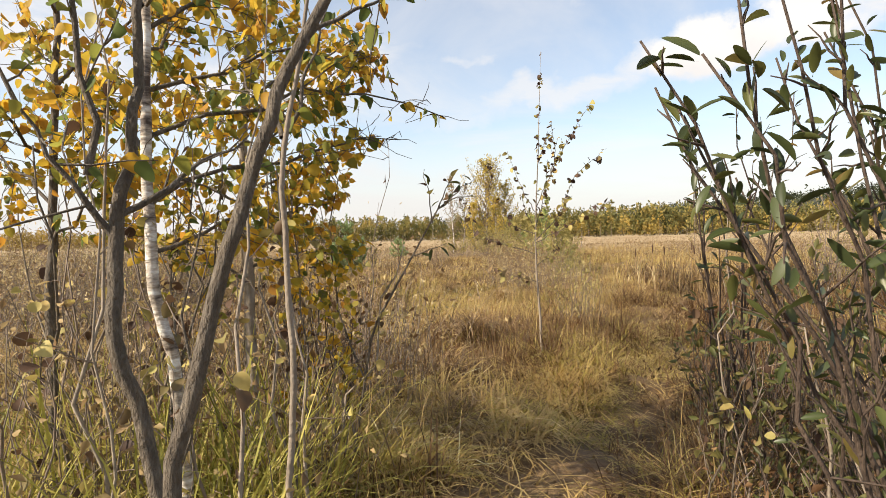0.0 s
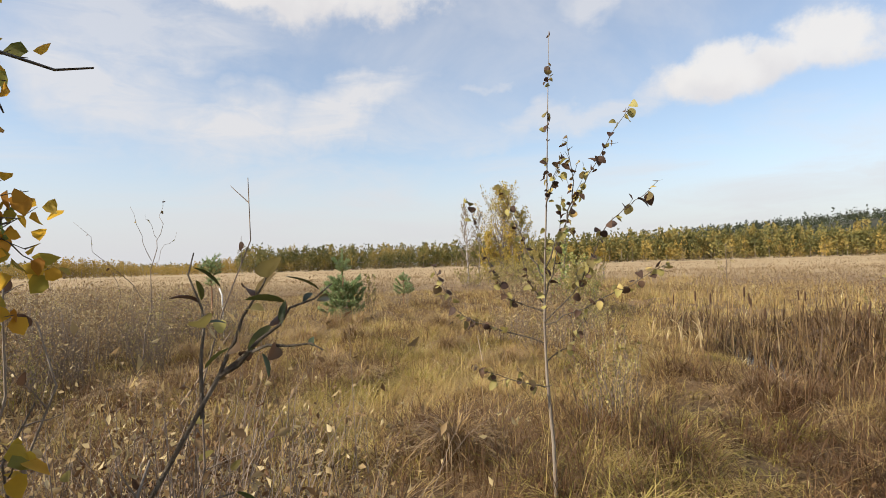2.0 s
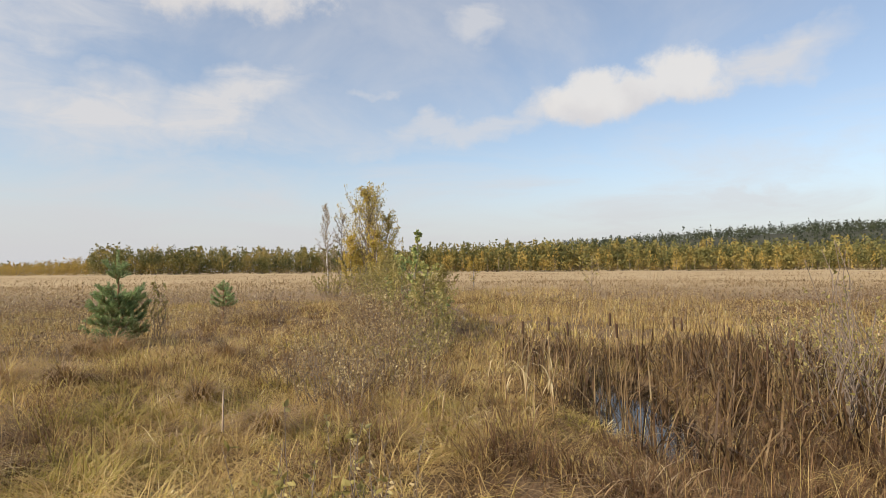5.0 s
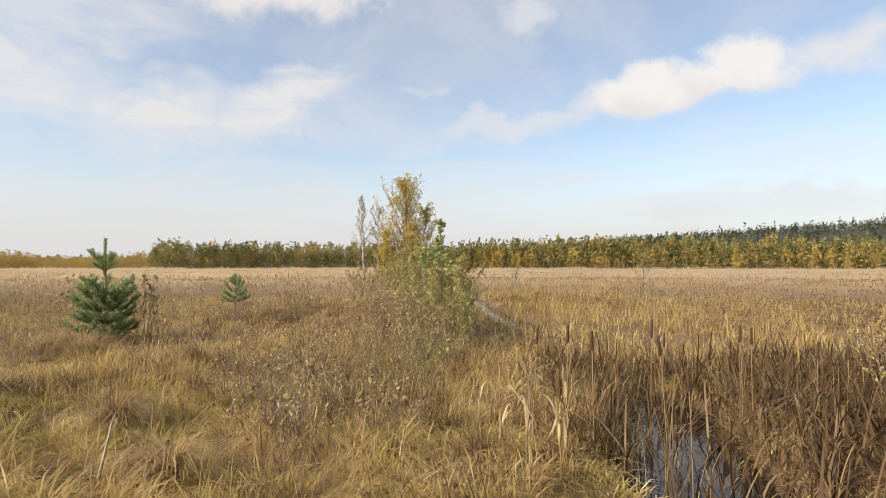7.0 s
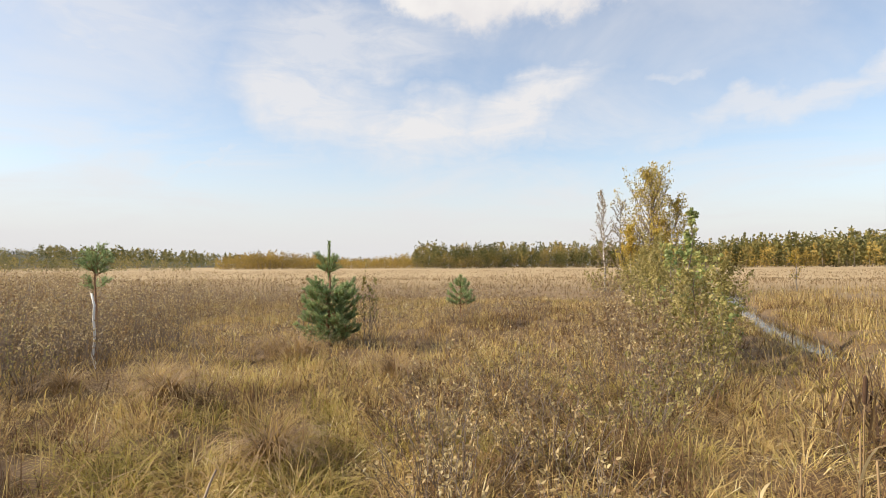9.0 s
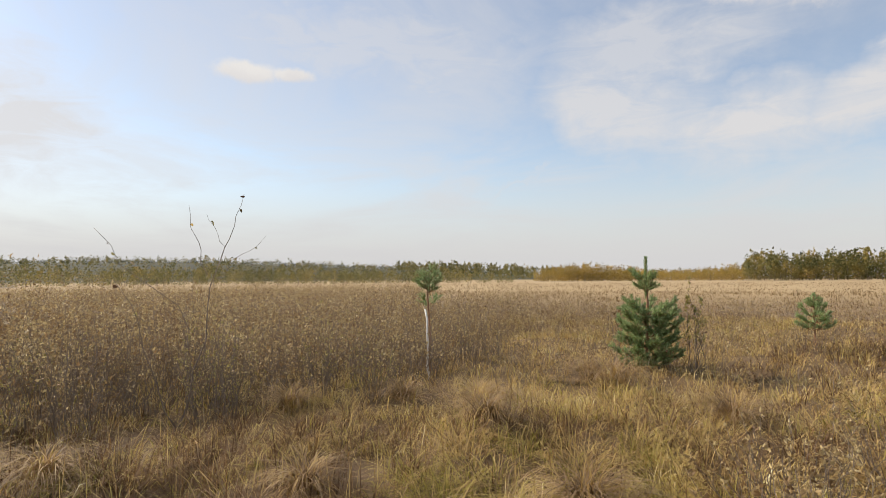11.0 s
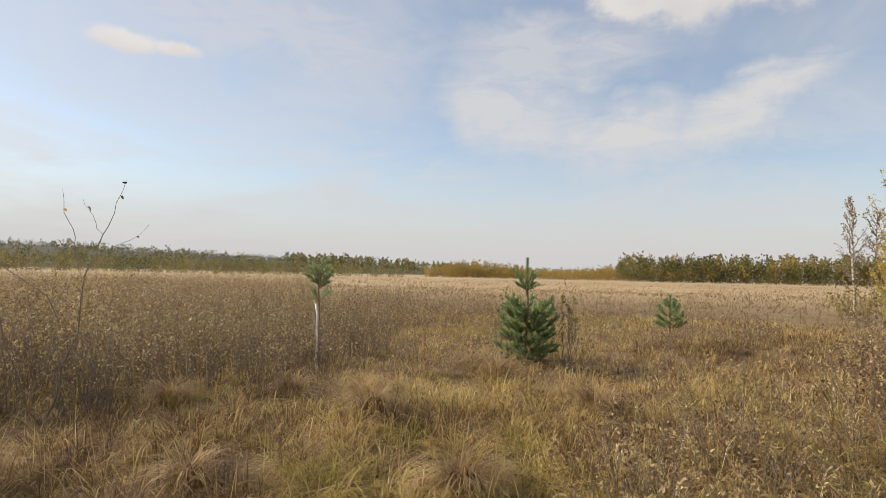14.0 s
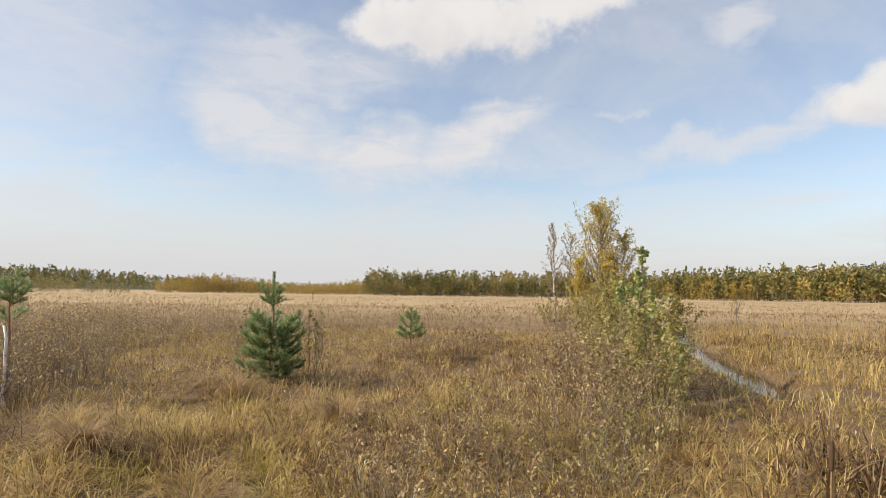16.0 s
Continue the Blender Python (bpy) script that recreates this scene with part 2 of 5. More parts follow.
NEEDLE = foliage("pine_needle", [(0.0, (0.13, 0.20, 0.085)), (0.5, (0.28, 0.39, 0.165)), (1.0, (0.52, 0.58, 0.26))], rough=0.5, through_light=0.2, patch=0.25, patch_scale=3.0)
WOODS = foliage("mixed_autumn_woods", [(0.0, (0.085, 0.088, 0.034)), (0.3, (0.17, 0.165, 0.055)), (0.6, (0.26, 0.225, 0.070)), (0.85, (0.37, 0.285, 0.085)), (1.0, (0.48, 0.32, 0.085))], patch=0.82, patch_scale=0.13, through_light=0.2)
WOODS_GOLD = foliage("golden_birch_woods", [(0.0, (0.27, 0.20, 0.06)), (0.5, (0.42, 0.30, 0.075)), (1.0, (0.56, 0.38, 0.09))], patch=0.82, patch_scale=0.13, through_light=0.2)
WOODS_PINE = foliage("dark_conifer_woods", [(0.0, (0.025, 0.036, 0.020)), (0.6, (0.045, 0.060, 0.030)), (1.0, (0.085, 0.092, 0.045))], patch=0.82, patch_scale=0.13, through_light=0.1)
WOODS_LOW = foliage("russet_wood_edge_scrub", [(0.0, (0.12, 0.085, 0.045)), (0.6, (0.21, 0.135, 0.06)), (1.0, (0.26, 0.18, 0.07))], patch=0.6, patch_scale=0.08, through_light=0.2)
TWIG = surface("grey_brown_twig", [(0.2, (0.09, 0.062, 0.046)), (0.6, (0.23, 0.175, 0.13)), (0.9, (0.42, 0.335, 0.25))], scale=9)
WHITE_BARK = surface("clean_white_bark", [(0.25, (0.35, 0.31, 0.27)), (0.42, (0.74, 0.71, 0.66)), (0.9, (0.84, 0.82, 0.78))], scale=7, bump=0.3, fine=30, stretch=(1, 1, 5))
BARK_DARK = surface("dark_young_bark", [(0.25, (0.05, 0.04, 0.03)), (0.5, (0.14, 0.11, 0.08)), (0.75, (0.30, 0.25, 0.19))], scale=22, bump=1.0, stretch=(3, 3, 1))
BARK_WILLOW = surface("dark_willow_bark", [(0.25, (0.03, 0.021, 0.015)), (0.5, (0.075, 0.05, 0.036)), (0.8, (0.15, 0.105, 0.075))], scale=20, bump=0.6, stretch=(3, 3, 1))
BARK_ASPEN = surface("pale_aspen_bark", [(0.2, (0.13, 0.10, 0.075)), (0.55, (0.27, 0.22, 0.17)), (0.9, (0.42, 0.36, 0.29))], scale=9, bump=0.4)
BARK_PINE = surface("orange_pine_bark", [(0.2, (0.16, 0.075, 0.04)), (0.6, (0.32, 0.17, 0.09)), (0.9, (0.42, 0.26, 0.15))], scale=12, bump=0.6)
BIRCH = surface("white_birch_bark", [(0.40, (0.07, 0.05, 0.04)), (0.50, (0.40, 0.34, 0.28)), (0.6, (0.76, 0.73, 0.68)), (0.9, (0.83, 0.81, 0.77))], scale=5, bump=0.5, fine=24, stretch=(1, 1, 4))
SPIKE = surface("brown_cattail_spike", [(0.2, (0.055, 0.028, 0.014)), (0.6, (0.10, 0.052, 0.026)), (0.9, (0.15, 0.08, 0.04))], scale=30, rough=0.95, bump=0.6, fine=300)
STALK = surface("dry_cattail_stalk", [(0.2, (0.17, 0.105, 0.05)), (0.6, (0.29, 0.19, 0.09)), (0.9, (0.42, 0.30, 0.16))], scale=12)
DEADWOOD = surface("bleached_dead_wood", [(0.2, (0.16, 0.11, 0.07)), (0.6, (0.34, 0.25, 0.17)), (0.9, (0.48, 0.37, 0.27))], scale=12, stretch=(1, 1, 0.2))


def ground_material():
    m = bpy.data.materials.new("matted_meadow_ground")
    m.use_nodes = True
    tree = m.node_tree
    N = Nodes(tree)
    bsdf = tree.nodes["Principled BSDF"]
    co = tree.nodes.new("ShaderNodeNewGeometry").outputs["Position"]
    big, mid, small = N.noise(co, 0.03, 4.0), N.noise(co, 1.1, 5.0, 0.65), N.noise(co, 22.0, 5.0, 0.7)
    thatch = N.ramp(N.math("ADD", N.math("MULTIPLY", mid, 0.5), N.math("MULTIPLY", small, 0.5)),
                    [(0.3, (0.06, 0.036, 0.018)), (0.5, (0.17, 0.105, 0.05)), (0.72, (0.34, 0.235, 0.115))])
    meadow = N.ramp(N.math("ADD", N.math("MULTIPLY", big, 0.6), N.math("MULTIPLY", mid, 0.4)),
                    [(0.3, (0.32, 0.222, 0.105)), (0.5, (0.40, 0.285, 0.145)), (0.7, (0.45, 0.335, 0.182))])
    sep = tree.nodes.new("ShaderNodeSeparateXYZ")
    link(tree, co, sep.inputs[0])
    away = N.math("SQRT", N.math("ADD", N.math("POWER", sep.outputs[0], 2.0), N.math("POWER", sep.outputs[1], 2.0)))
    col = N.mix(N.step(away, 25.0, 80.0), thatch, meadow)
    col = N.mix(N.step(sep.outputs[2], 0.5, 2.0), col, N.ramp(N.noise(co, 0.06, 5.0, 0.7), [(0.3, (0.020, 0.024, 0.014)), (0.7, (0.065, 0.060, 0.030))]))
    mud = N.step(sep.outputs[2], -0.10, -0.24)
    col = N.mix(mud, col, (0.060, 0.043, 0.030, 1))
    N.put(bsdf.inputs["Base Color"], col)
    bsdf.inputs["Roughness"].default_value = 0.9
    b = tree.nodes.new("ShaderNodeBump")
    b.inputs["Strength"].default_value, b.inputs["Distance"].default_value = 0.7, 0.05
    link(tree, small, b.inputs["Height"])
    link(tree, b.outputs[0], bsdf.inputs["Normal"])
    return m


def water_material():
    m = bpy.data.materials.new("still_ditch_water")
    m.use_nodes = True
    tree = m.node_tree
    N = Nodes(tree)
    bsdf = tree.nodes["Principled BSDF"]
    co = tree.nodes.new("ShaderNodeTexCoord").outputs["Object"]
    bsdf.inputs["Base Color"].default_value = (0.022, 0.017, 0.013, 1)
    bsdf.inputs["Roughness"].default_value, bsdf.inputs["IOR"].default_value = 0.06, 1.33
    bsdf.inputs["Specular IOR Level"].default_value = 0.6
    b = tree.nodes.new("ShaderNodeBump")
    b.inputs["Strength"].default_value, b.inputs["Distance"].default_value = 0.12, 0.02
    link(tree, N.noise(co, 7.0, 3.0), b.inputs["Height"])
    link(tree, b.outputs[0], bsdf.inputs["Normal"])
    return m


# ---- mesh helpers ----
rng = np.random.default_rng(11)


def mesh_of(name, verts, tris, material):
    """A mesh from arrays of places and of faces with equal corner counts (a list of such arrays)."""
    me = bpy.data.meshes.new(name)
    sets = [np.asarray(f, np.int32) for f in (tris if isinstance(tris, list) else [tris]) if len(f)]
    verts = np.ascontiguousarray(verts, np.float32)
    me.vertices.add(len(verts))
    me.vertices.foreach_set("co", verts.ravel())
    corners = np.concatenate([f.ravel() for f in sets])
    totals = np.concatenate([np.full(len(f), f.shape[1], np.int32) for f in sets])
    starts = np.concatenate([[0], np.cumsum(totals)[:-1]]).astype(np.int32)
    me.loops.add(len(corners))
    me.loops.foreach_set("vertex_index", corners)
    me.polygons.add(len(totals))
    me.polygons.foreach_set("loop_start", starts)
    me.polygons.foreach_set("loop_total", totals)
    me.update(calc_edges=True)
    me.polygons.foreach_set("use_smooth", np.ones(len(totals), bool))
    me.materials.append(material)
    return me


def part(name, mesh, parent, label="", m=None):
    ob = new(name, mesh)
    ob.parent = parent
    if m is not None:
        ob.matrix_local = m
    return tagged(ob, label) if label else ob


def thing(name, place, label, category, group="", kind=""):
    ob = new(name)
    ob.empty_display_size = 0.1
    ob.location = place
    return tagged(ob, label, category, group, kind)


def blades(base, heading, length, width, lean, droop, segs=2, kink=None):
    """Tapered ribbons. base (n, 3), heading (n) radians, length, width, lean (start, out per up), droop (end, share of the length)."""
    n = len(base)
    s = np.linspace(0, 1, segs + 2)
    out = np.stack([np.cos(heading), np.sin(heading), 0 * heading], -1)
    side = np.stack([-np.sin(heading), np.cos(heading), 0 * heading], -1)
    up = 1 / np.sqrt(1 + lean**2)
    rows = []
    for i, u in enumerate(s):
        h = length * (lean * up * u + droop * 0.75 * u * u)
        v = length * (up * u - droop * 0.62 * u * u * u)
        if kink is not None and u > 0.55:
            v = v - kink * length * (u - 0.55) * 1.6
            h = h + kink * length * (u - 0.55) * 0.9
        c = base + out * h[:, None] + np.array([0, 0, 1.0]) * v[:, None]
        if i == len(s) - 1:
            rows.append(c[:, None, :])
        else:
            w = (width * (1 - 0.55 * u) * 0.5)[:, None]
            rows.append(np.stack([c - side * w, c + side * w], 1))
    verts = np.concatenate(rows, 1)
    k = verts.shape[1]
    at = (np.arange(n) * k)[:, None]
    quads = np.concatenate([at + np.array([[2 * i, 2 * i + 1, 2 * i + 3, 2 * i + 2]]) for i in range(segs)], 0)
    tips = at + np.array([[2 * segs, 2 * segs + 1, 2 * segs + 2]])
    return verts.reshape(-1, 3), quads, tips


def kites(place, axis, size, wide=0.55, fold=0.18):
    """Small folded leaves: place (n, 3), axis (n, 3) from stalk to tip, size (n)."""
    n = len(place)
    axis = axis / np.linalg.norm(axis, axis=1, keepdims=True)
    turn = rng.normal(size=(n, 3))
    side = np.cross(axis, turn)
    side /= np.linalg.norm(side, axis=1, keepdims=True) + 1e-9
    lift = np.cross(side, axis)
    s = size[:, None]
    mid = place + axis * s * 0.45 - lift * s * fold
    verts = np.stack([place, mid + side * s * wide * 0.5, place + axis * s, mid - side * s * wide * 0.5], 1).reshape(-1, 3)
    at = (np.arange(n) * 4)[:, None]
    return verts, np.concatenate([at + np.array([[0, 1, 2]]), at + np.array([[0, 2, 3]])], 0)


def ovals(place, axis, size, wide=0.8, fold=0.12):
    """Rounder folded leaves with six corners."""
    n = len(place)
    axis = axis / np.linalg.norm(axis, axis=1, keepdims=True)
    side = np.cross(axis, rng.normal(size=(n, 3)))
    side /= np.linalg.norm(side, axis=1, keepdims=True) + 1e-9
    lift = np.cross(side, axis) * (fold * size)[:, None]
    s = size[:, None]
    w = side * s * wide * 0.5
    p1, p2 = place + axis * s * 0.25 + lift, place + axis * s * 0.62 + lift * 0.8
    verts = np.stack([place, p1 + w * 0.92, p2 + w * 0.78, place + axis * s, p2 - w * 0.78, p1 - w * 0.92], 1).reshape(-1, 3)
    at = (np.arange(n) * 6)[:, None]
    return verts, np.concatenate([at + np.array([[0, 1, 2, 3]]), at + np.array([[0, 3, 4, 5]])], 0)


class Heap:
    """Gathers pieces of one mesh."""

    def __init__(self):
        self.v, self.f, self.n = [], [], 0

    def add(self, verts, *faces):
        self.v.append(verts)
        for f in faces:
            self.f.append(np.asarray(f) + self.n)
        self.n += len(verts)

    def mesh(self, name, material):
        return mesh_of(name, np.concatenate(self.v), self.f, material)


def tube(points, radii, sides=6):
    """A tapering round stem along points, with a closed tip."""
    P = np.asarray(points, float)
    R = np.asarray(radii, float)
    T = np.gradient(P, axis=0)
    T /= np.linalg.norm(T, axis=1, keepdims=True) + 1e-9
    ref = np.array([0.31, 0.95, 0.1]) if abs(T[0][2]) > 0.7 else np.array([0, 0, 1.0])
    A = np.cross(T, ref)
    A /= np.linalg.norm(A, axis=1, keepdims=True) + 1e-9
    B = np.cross(T, A)
    ang = np.linspace(0, 2 * np.pi, sides, endpoint=False)
    ring = A[:, None] * np.cos(ang)[None, :, None] + B[:, None] * np.sin(ang)[None, :, None]
    verts = (P[:, None] + ring * R[:, None, None]).reshape(-1, 3)
    i, j = np.meshgrid(np.arange(len(P) - 1), np.arange(sides), indexing="ij")
    k = (j + 1) % sides
    faces = np.stack([i * sides + j, i * sides + k, (i + 1) * sides + k, (i + 1) * sides + j], -1).reshape(-1, 4)
    cap = np.array([list(range((len(P) - 1) * sides, len(P) * sides))])
    return verts, faces, cap


def bend(a, b, sag=0.0, wobble=0.02, n=7):
    """A wavering line from a to b; sag > 0 bows it upwards."""
    a, b = np.asarray(a, float), np.asarray(b, float)
    u = np.linspace(0, 1, n)[:, None]
    P = a + (b - a) * u
    P[:, 2] += (sag * 4 * u * (1 - u))[:, 0]
    L = np.linalg.norm(b - a)
    P[1:-1] += rng.normal(size=(n - 2, 3)) * wobble * L
    return P


def smooth(t):
    t = np.clip(t, 0, 1)
    return t * t * (3 - 2 * t)


# ---- the lie of the land ----
WAVES = [(rng.uniform(0, 6.28), rng.uniform(0, 6.28), w, a) for w, a in ((0.9, 0.018), (1.3, 0.022), (1.9, 0.03), (2.9, 0.035), (4.4, 0.04), (7.0, 0.04), (11, 0.05))]


def ditch(x, y):
    """0 outside, 1 in the middle of the water channel."""
    mid = np.interp(y, [9, 10.3, 12, 13.2, 15, 18, 22, 26, 31, 36, 60], [3.7, 3.9, 4.3, 4.65, 4.6, 4.45, 4.1, 3.6, 3.1, 2.9, 2.3])
    half = np.interp(y, [9, 9.8, 10.6, 12.2, 13.4, 14.5, 19.0, 20.8, 40, 60], [0.05, 0.4, 0.68, 0.68, 0.45, 0.08, 0.08, 0.55, 0.6, 0.3])
    d = np.abs(x - mid) / half
    return smooth(1.35 - d) * smooth((y - 9.0) / 1.2) * smooth((60 - y) / 8)


def land(x, y):
    x, y = np.asarray(x, float), np.asarray(y, float)
    r = np.hypot(x - 1.5, y - 6)
    z = 0 * x
    for p, q, w, a in WAVES:
        k = 6.283 / w
        z = z + a * np.sin(k * (x * math.cos(p) + y * math.sin(p)) + q)
    z = z * smooth((70 - r) / 40) * (1 - 0.85 * ditch(x, y))
    z = z - 0.18 * smooth((1.8 - y) / 2.2) - 0.42 * ditch(x, y)
    az = np.degrees(np.arctan2(x - 1.5, y - 6))
    right = np.interp(az, [-180, -2, 4, 16, 26, 36, 60, 90, 130, 180], [0, 0, 11, 24, 32, 37, 37, 16, 0, 0])
    left = np.interp(az, [-180, -130, -97, -85, -77, -69, -61, -53, -46, -40], [0, 14, 26, 31, 31, 26, 20, 13, 7, 0])
    return z + right * smooth((r - 430) / 260) + left * smooth((r - 600) / 400)


def grow(n, lo_x, hi_x, lo_y, hi_y):
    x, y = rng.uniform(lo_x, hi_x, n), rng.uniform(lo_y, hi_y, n)
    return x, y


TRACK = np.array([(0.14, -1.5), (0.2, 0.3), (0.3, 1.6), (0.45, 2.6), (0.9, 3.8), (1.55, 5.0), (2.05, 6.0), (2.25, 7.1), (2.1, 8.4)])


def off_track(x, y):
    """Distance from the trodden line."""
    best = np.full(np.shape(x), 1e9)
    for (ax, ay), (bx, by) in zip(TRACK[:-1], TRACK[1:]):
        dx, dy = bx - ax, by - ay
        u = np.clip(((x - ax) * dx + (y - ay) * dy) / (dx * dx + dy * dy), 0, 1)
        best = np.minimum(best, np.hypot(x - ax - u * dx, y - ay - u * dy))
    return best


def make_ground():
    rad = np.concatenate([[0], np.geomspace(0.25, 4200, 170)])
    sides = 280
    ang = np.linspace(0, 2 * np.pi, sides, endpoint=False)
    X = 1.5 + rad[1:, None] * np.cos(ang)
    Y = 6 + rad[1:, None] * np.sin(ang)
    verts = np.concatenate([[[1.5, 6, float(land(1.5, 6.0))]], np.stack([X, Y, land(X, Y)], -1).reshape(-1, 3)])
    j = np.arange(sides)
    k = (j + 1) % sides
    fan = np.stack([0 * j, 1 + j, 1 + k], 1)
    quads = np.concatenate([np.stack([1 + i * sides + j, 1 + (i + 1) * sides + j, 1 + (i + 1) * sides + k, 1 + i * sides + k], 1) for i in range(len(rad) - 2)])
    tagged(new("ground", mesh_of("ground", verts, [fan, quads], ground_material())), "matted dry meadow soil under tall autumn grass", "ground", kind="structure")
    # water in the ditch
    ys = np.linspace(9.2, 58, 70)
    mid = np.interp(ys, [9, 10.3, 12, 13.2, 15, 18, 22, 26, 31, 36, 60], [3.7, 3.9, 4.3, 4.65, 4.6, 4.45, 4.1, 3.6, 3.1, 2.9, 2.3])
    w = np.concatenate([np.stack([mid - 2, ys, 0 * ys - 0.19], -1), np.stack([mid + 2, ys, 0 * ys - 0.19], -1)])
    i = np.arange(len(ys) - 1)
    tagged(new("water", mesh_of("water", w, [np.stack([i, i + 70, i + 71, i + 1], 1)], water_material())), "still dark ditch water mirroring the pale sky", "water", kind="structure")


make_ground()


# ---- grass ----
def pond_side(x, y):
    """1 on the trampled margin of the pond, where the grass stays short."""
    return smooth(1.5 - np.hypot((x - 4.0) / 1.5, (y - 11.0) / 2.1))


def tussocks(name, cx, cy, count, length, width, material, label, spread=0.16, lean=0.35, droop=0.75, segs=2):
    """Arching clumps of blades round the given centres, one object."""
    n = len(cx)
    each = np.maximum(4, (count * rng.uniform(0.6, 1.4, n))).astype(int)
    idx = np.repeat(np.arange(n), each)
    size = rng.uniform(0.7, 1.35, n)[idx]
    ang = rng.uniform(0, 6.283, len(idx))
    rad = np.sqrt(rng.uniform(0, 1, len(idx))) * spread * size
    x, y = cx[idx] + rad * np.cos(ang), cy[idx] + rad * np.sin(ang)
    z = land(x, y) - 0.02
    head = ang + rng.normal(0, 1.0, len(idx))
    low = (0.55 + 0.45 * smooth((off_track(x, y) - 0.1) / 0.6)) * (1 - 0.5 * pond_side(x, y))
    L = length * size * rng.uniform(0.45, 1.2, len(idx)) * low
    W = width * rng.uniform(0.6, 1.3, len(idx))
    le = np.abs(rng.normal(lean, 0.32, len(idx))) + 0.25 * (1 - low)
    dr = np.clip(rng.normal(droop, 0.3, len(idx)), 0.05, 1.25)
    v, q, t = blades(np.stack([x, y, z], -1), head, L, W, le, dr, segs)
    return tagged(new(name, mesh_of(name, v, [q, t], material)), label, "grass", kind="stuff")


def scatter(n, lo_x, hi_x, lo_y, hi_y, keep):
    x, y = grow(n, lo_x, hi_x, lo_y, hi_y)
    ok = keep(x, y) > rng.uniform(0, 1, n)
    return x[ok], y[ok]


def drift(x, y, scale, seed):
    r = np.random.default_rng(seed)
    z = 0 * x
    for _ in range(5):
        p, q, w = r.uniform(0, 6.283), r.uniform(0, 6.283), scale * r.uniform(0.6, 1.6)
        z = z + np.sin(6.283 / w * (x * math.cos(p) + y * math.sin(p)) + q)
    return 0.5 + z / 5.5


def spots(x, y, list_):
    best = 0 * x
    for a, b, r in list_:
        best = np.maximum(best, smooth(1.4 - np.hypot(x - a, y - b) / r))
    return best


RED_SPOTS = [(-3.2, 10.6, 1.1), (-2.3, 9.9, 0.8), (-4.3, 10.2, 1.1), (-3.6, 11.6, 0.8), (-1.2, 4.6, 0.9), (-2.7, 5.8, 1.1), (3.3, 6.2, 1.2), (-1.5, 6.2, 0.7), (-3.6, 10.6, 0.8), (-5.0, 9.4, 0.9), (-0.1, 5.4, 0.8), (-0.3, 6.6, 0.9), (3.6, 8.4, 1.7), (2.9, 7.2, 1.2), (4.8, 9.2, 1.5), (2.4, 4.6, 1.2), (1.9, 3.2, 0.9), (1.6, 1.8, 0.8), (1.2, 6.6, 0.6), (1.4, 12.8, 0.7), (-4.3, 8, 1.4), (-3.2, 9.3, 1.0), (3.9, 9.2, 0.8), (-2.8, 12.6, 0.7), (5.5, 10.0, 1.2)]
GREEN_SPOTS = [(0.6, 3.8, 0.5), (1.1, 5.2, 0.45), (-1.7, 7.2, 0.6), (-2.2, 8.5, 0.8), (0.75, 10.1, 0.5), (-0.6, 11.6, 0.6), (-0.7, 12.3, 0.5), (-1.8, 11.2, 0.6), (-2.4, 3.5, 0.7), (-1.3, 2.5, 0.5), (-3.0, 13.6, 0.7), (0.6, 8.6, 0.5)]
GREY_SPOTS = [(-1.0, 11.8, 0.4), (-4.0, 13.3, 0.9), (-3.7, 15.5, 0.9), (1.3, 10.2, 0.7), (0.4, 10.9, 0.5), (-4.5, 7.2, 0.4), (-0.6, 10.4, 0.5)]


def near(x, y):
    """1 close to the walk, falling off."""
    return np.exp(-(np.maximum(0, off_track(x, y) - 2.5) / 4.5) ** 2)


def dry(x, y):
    return 1 - smooth(ditch(x, y) * 1.5 - 0.3)


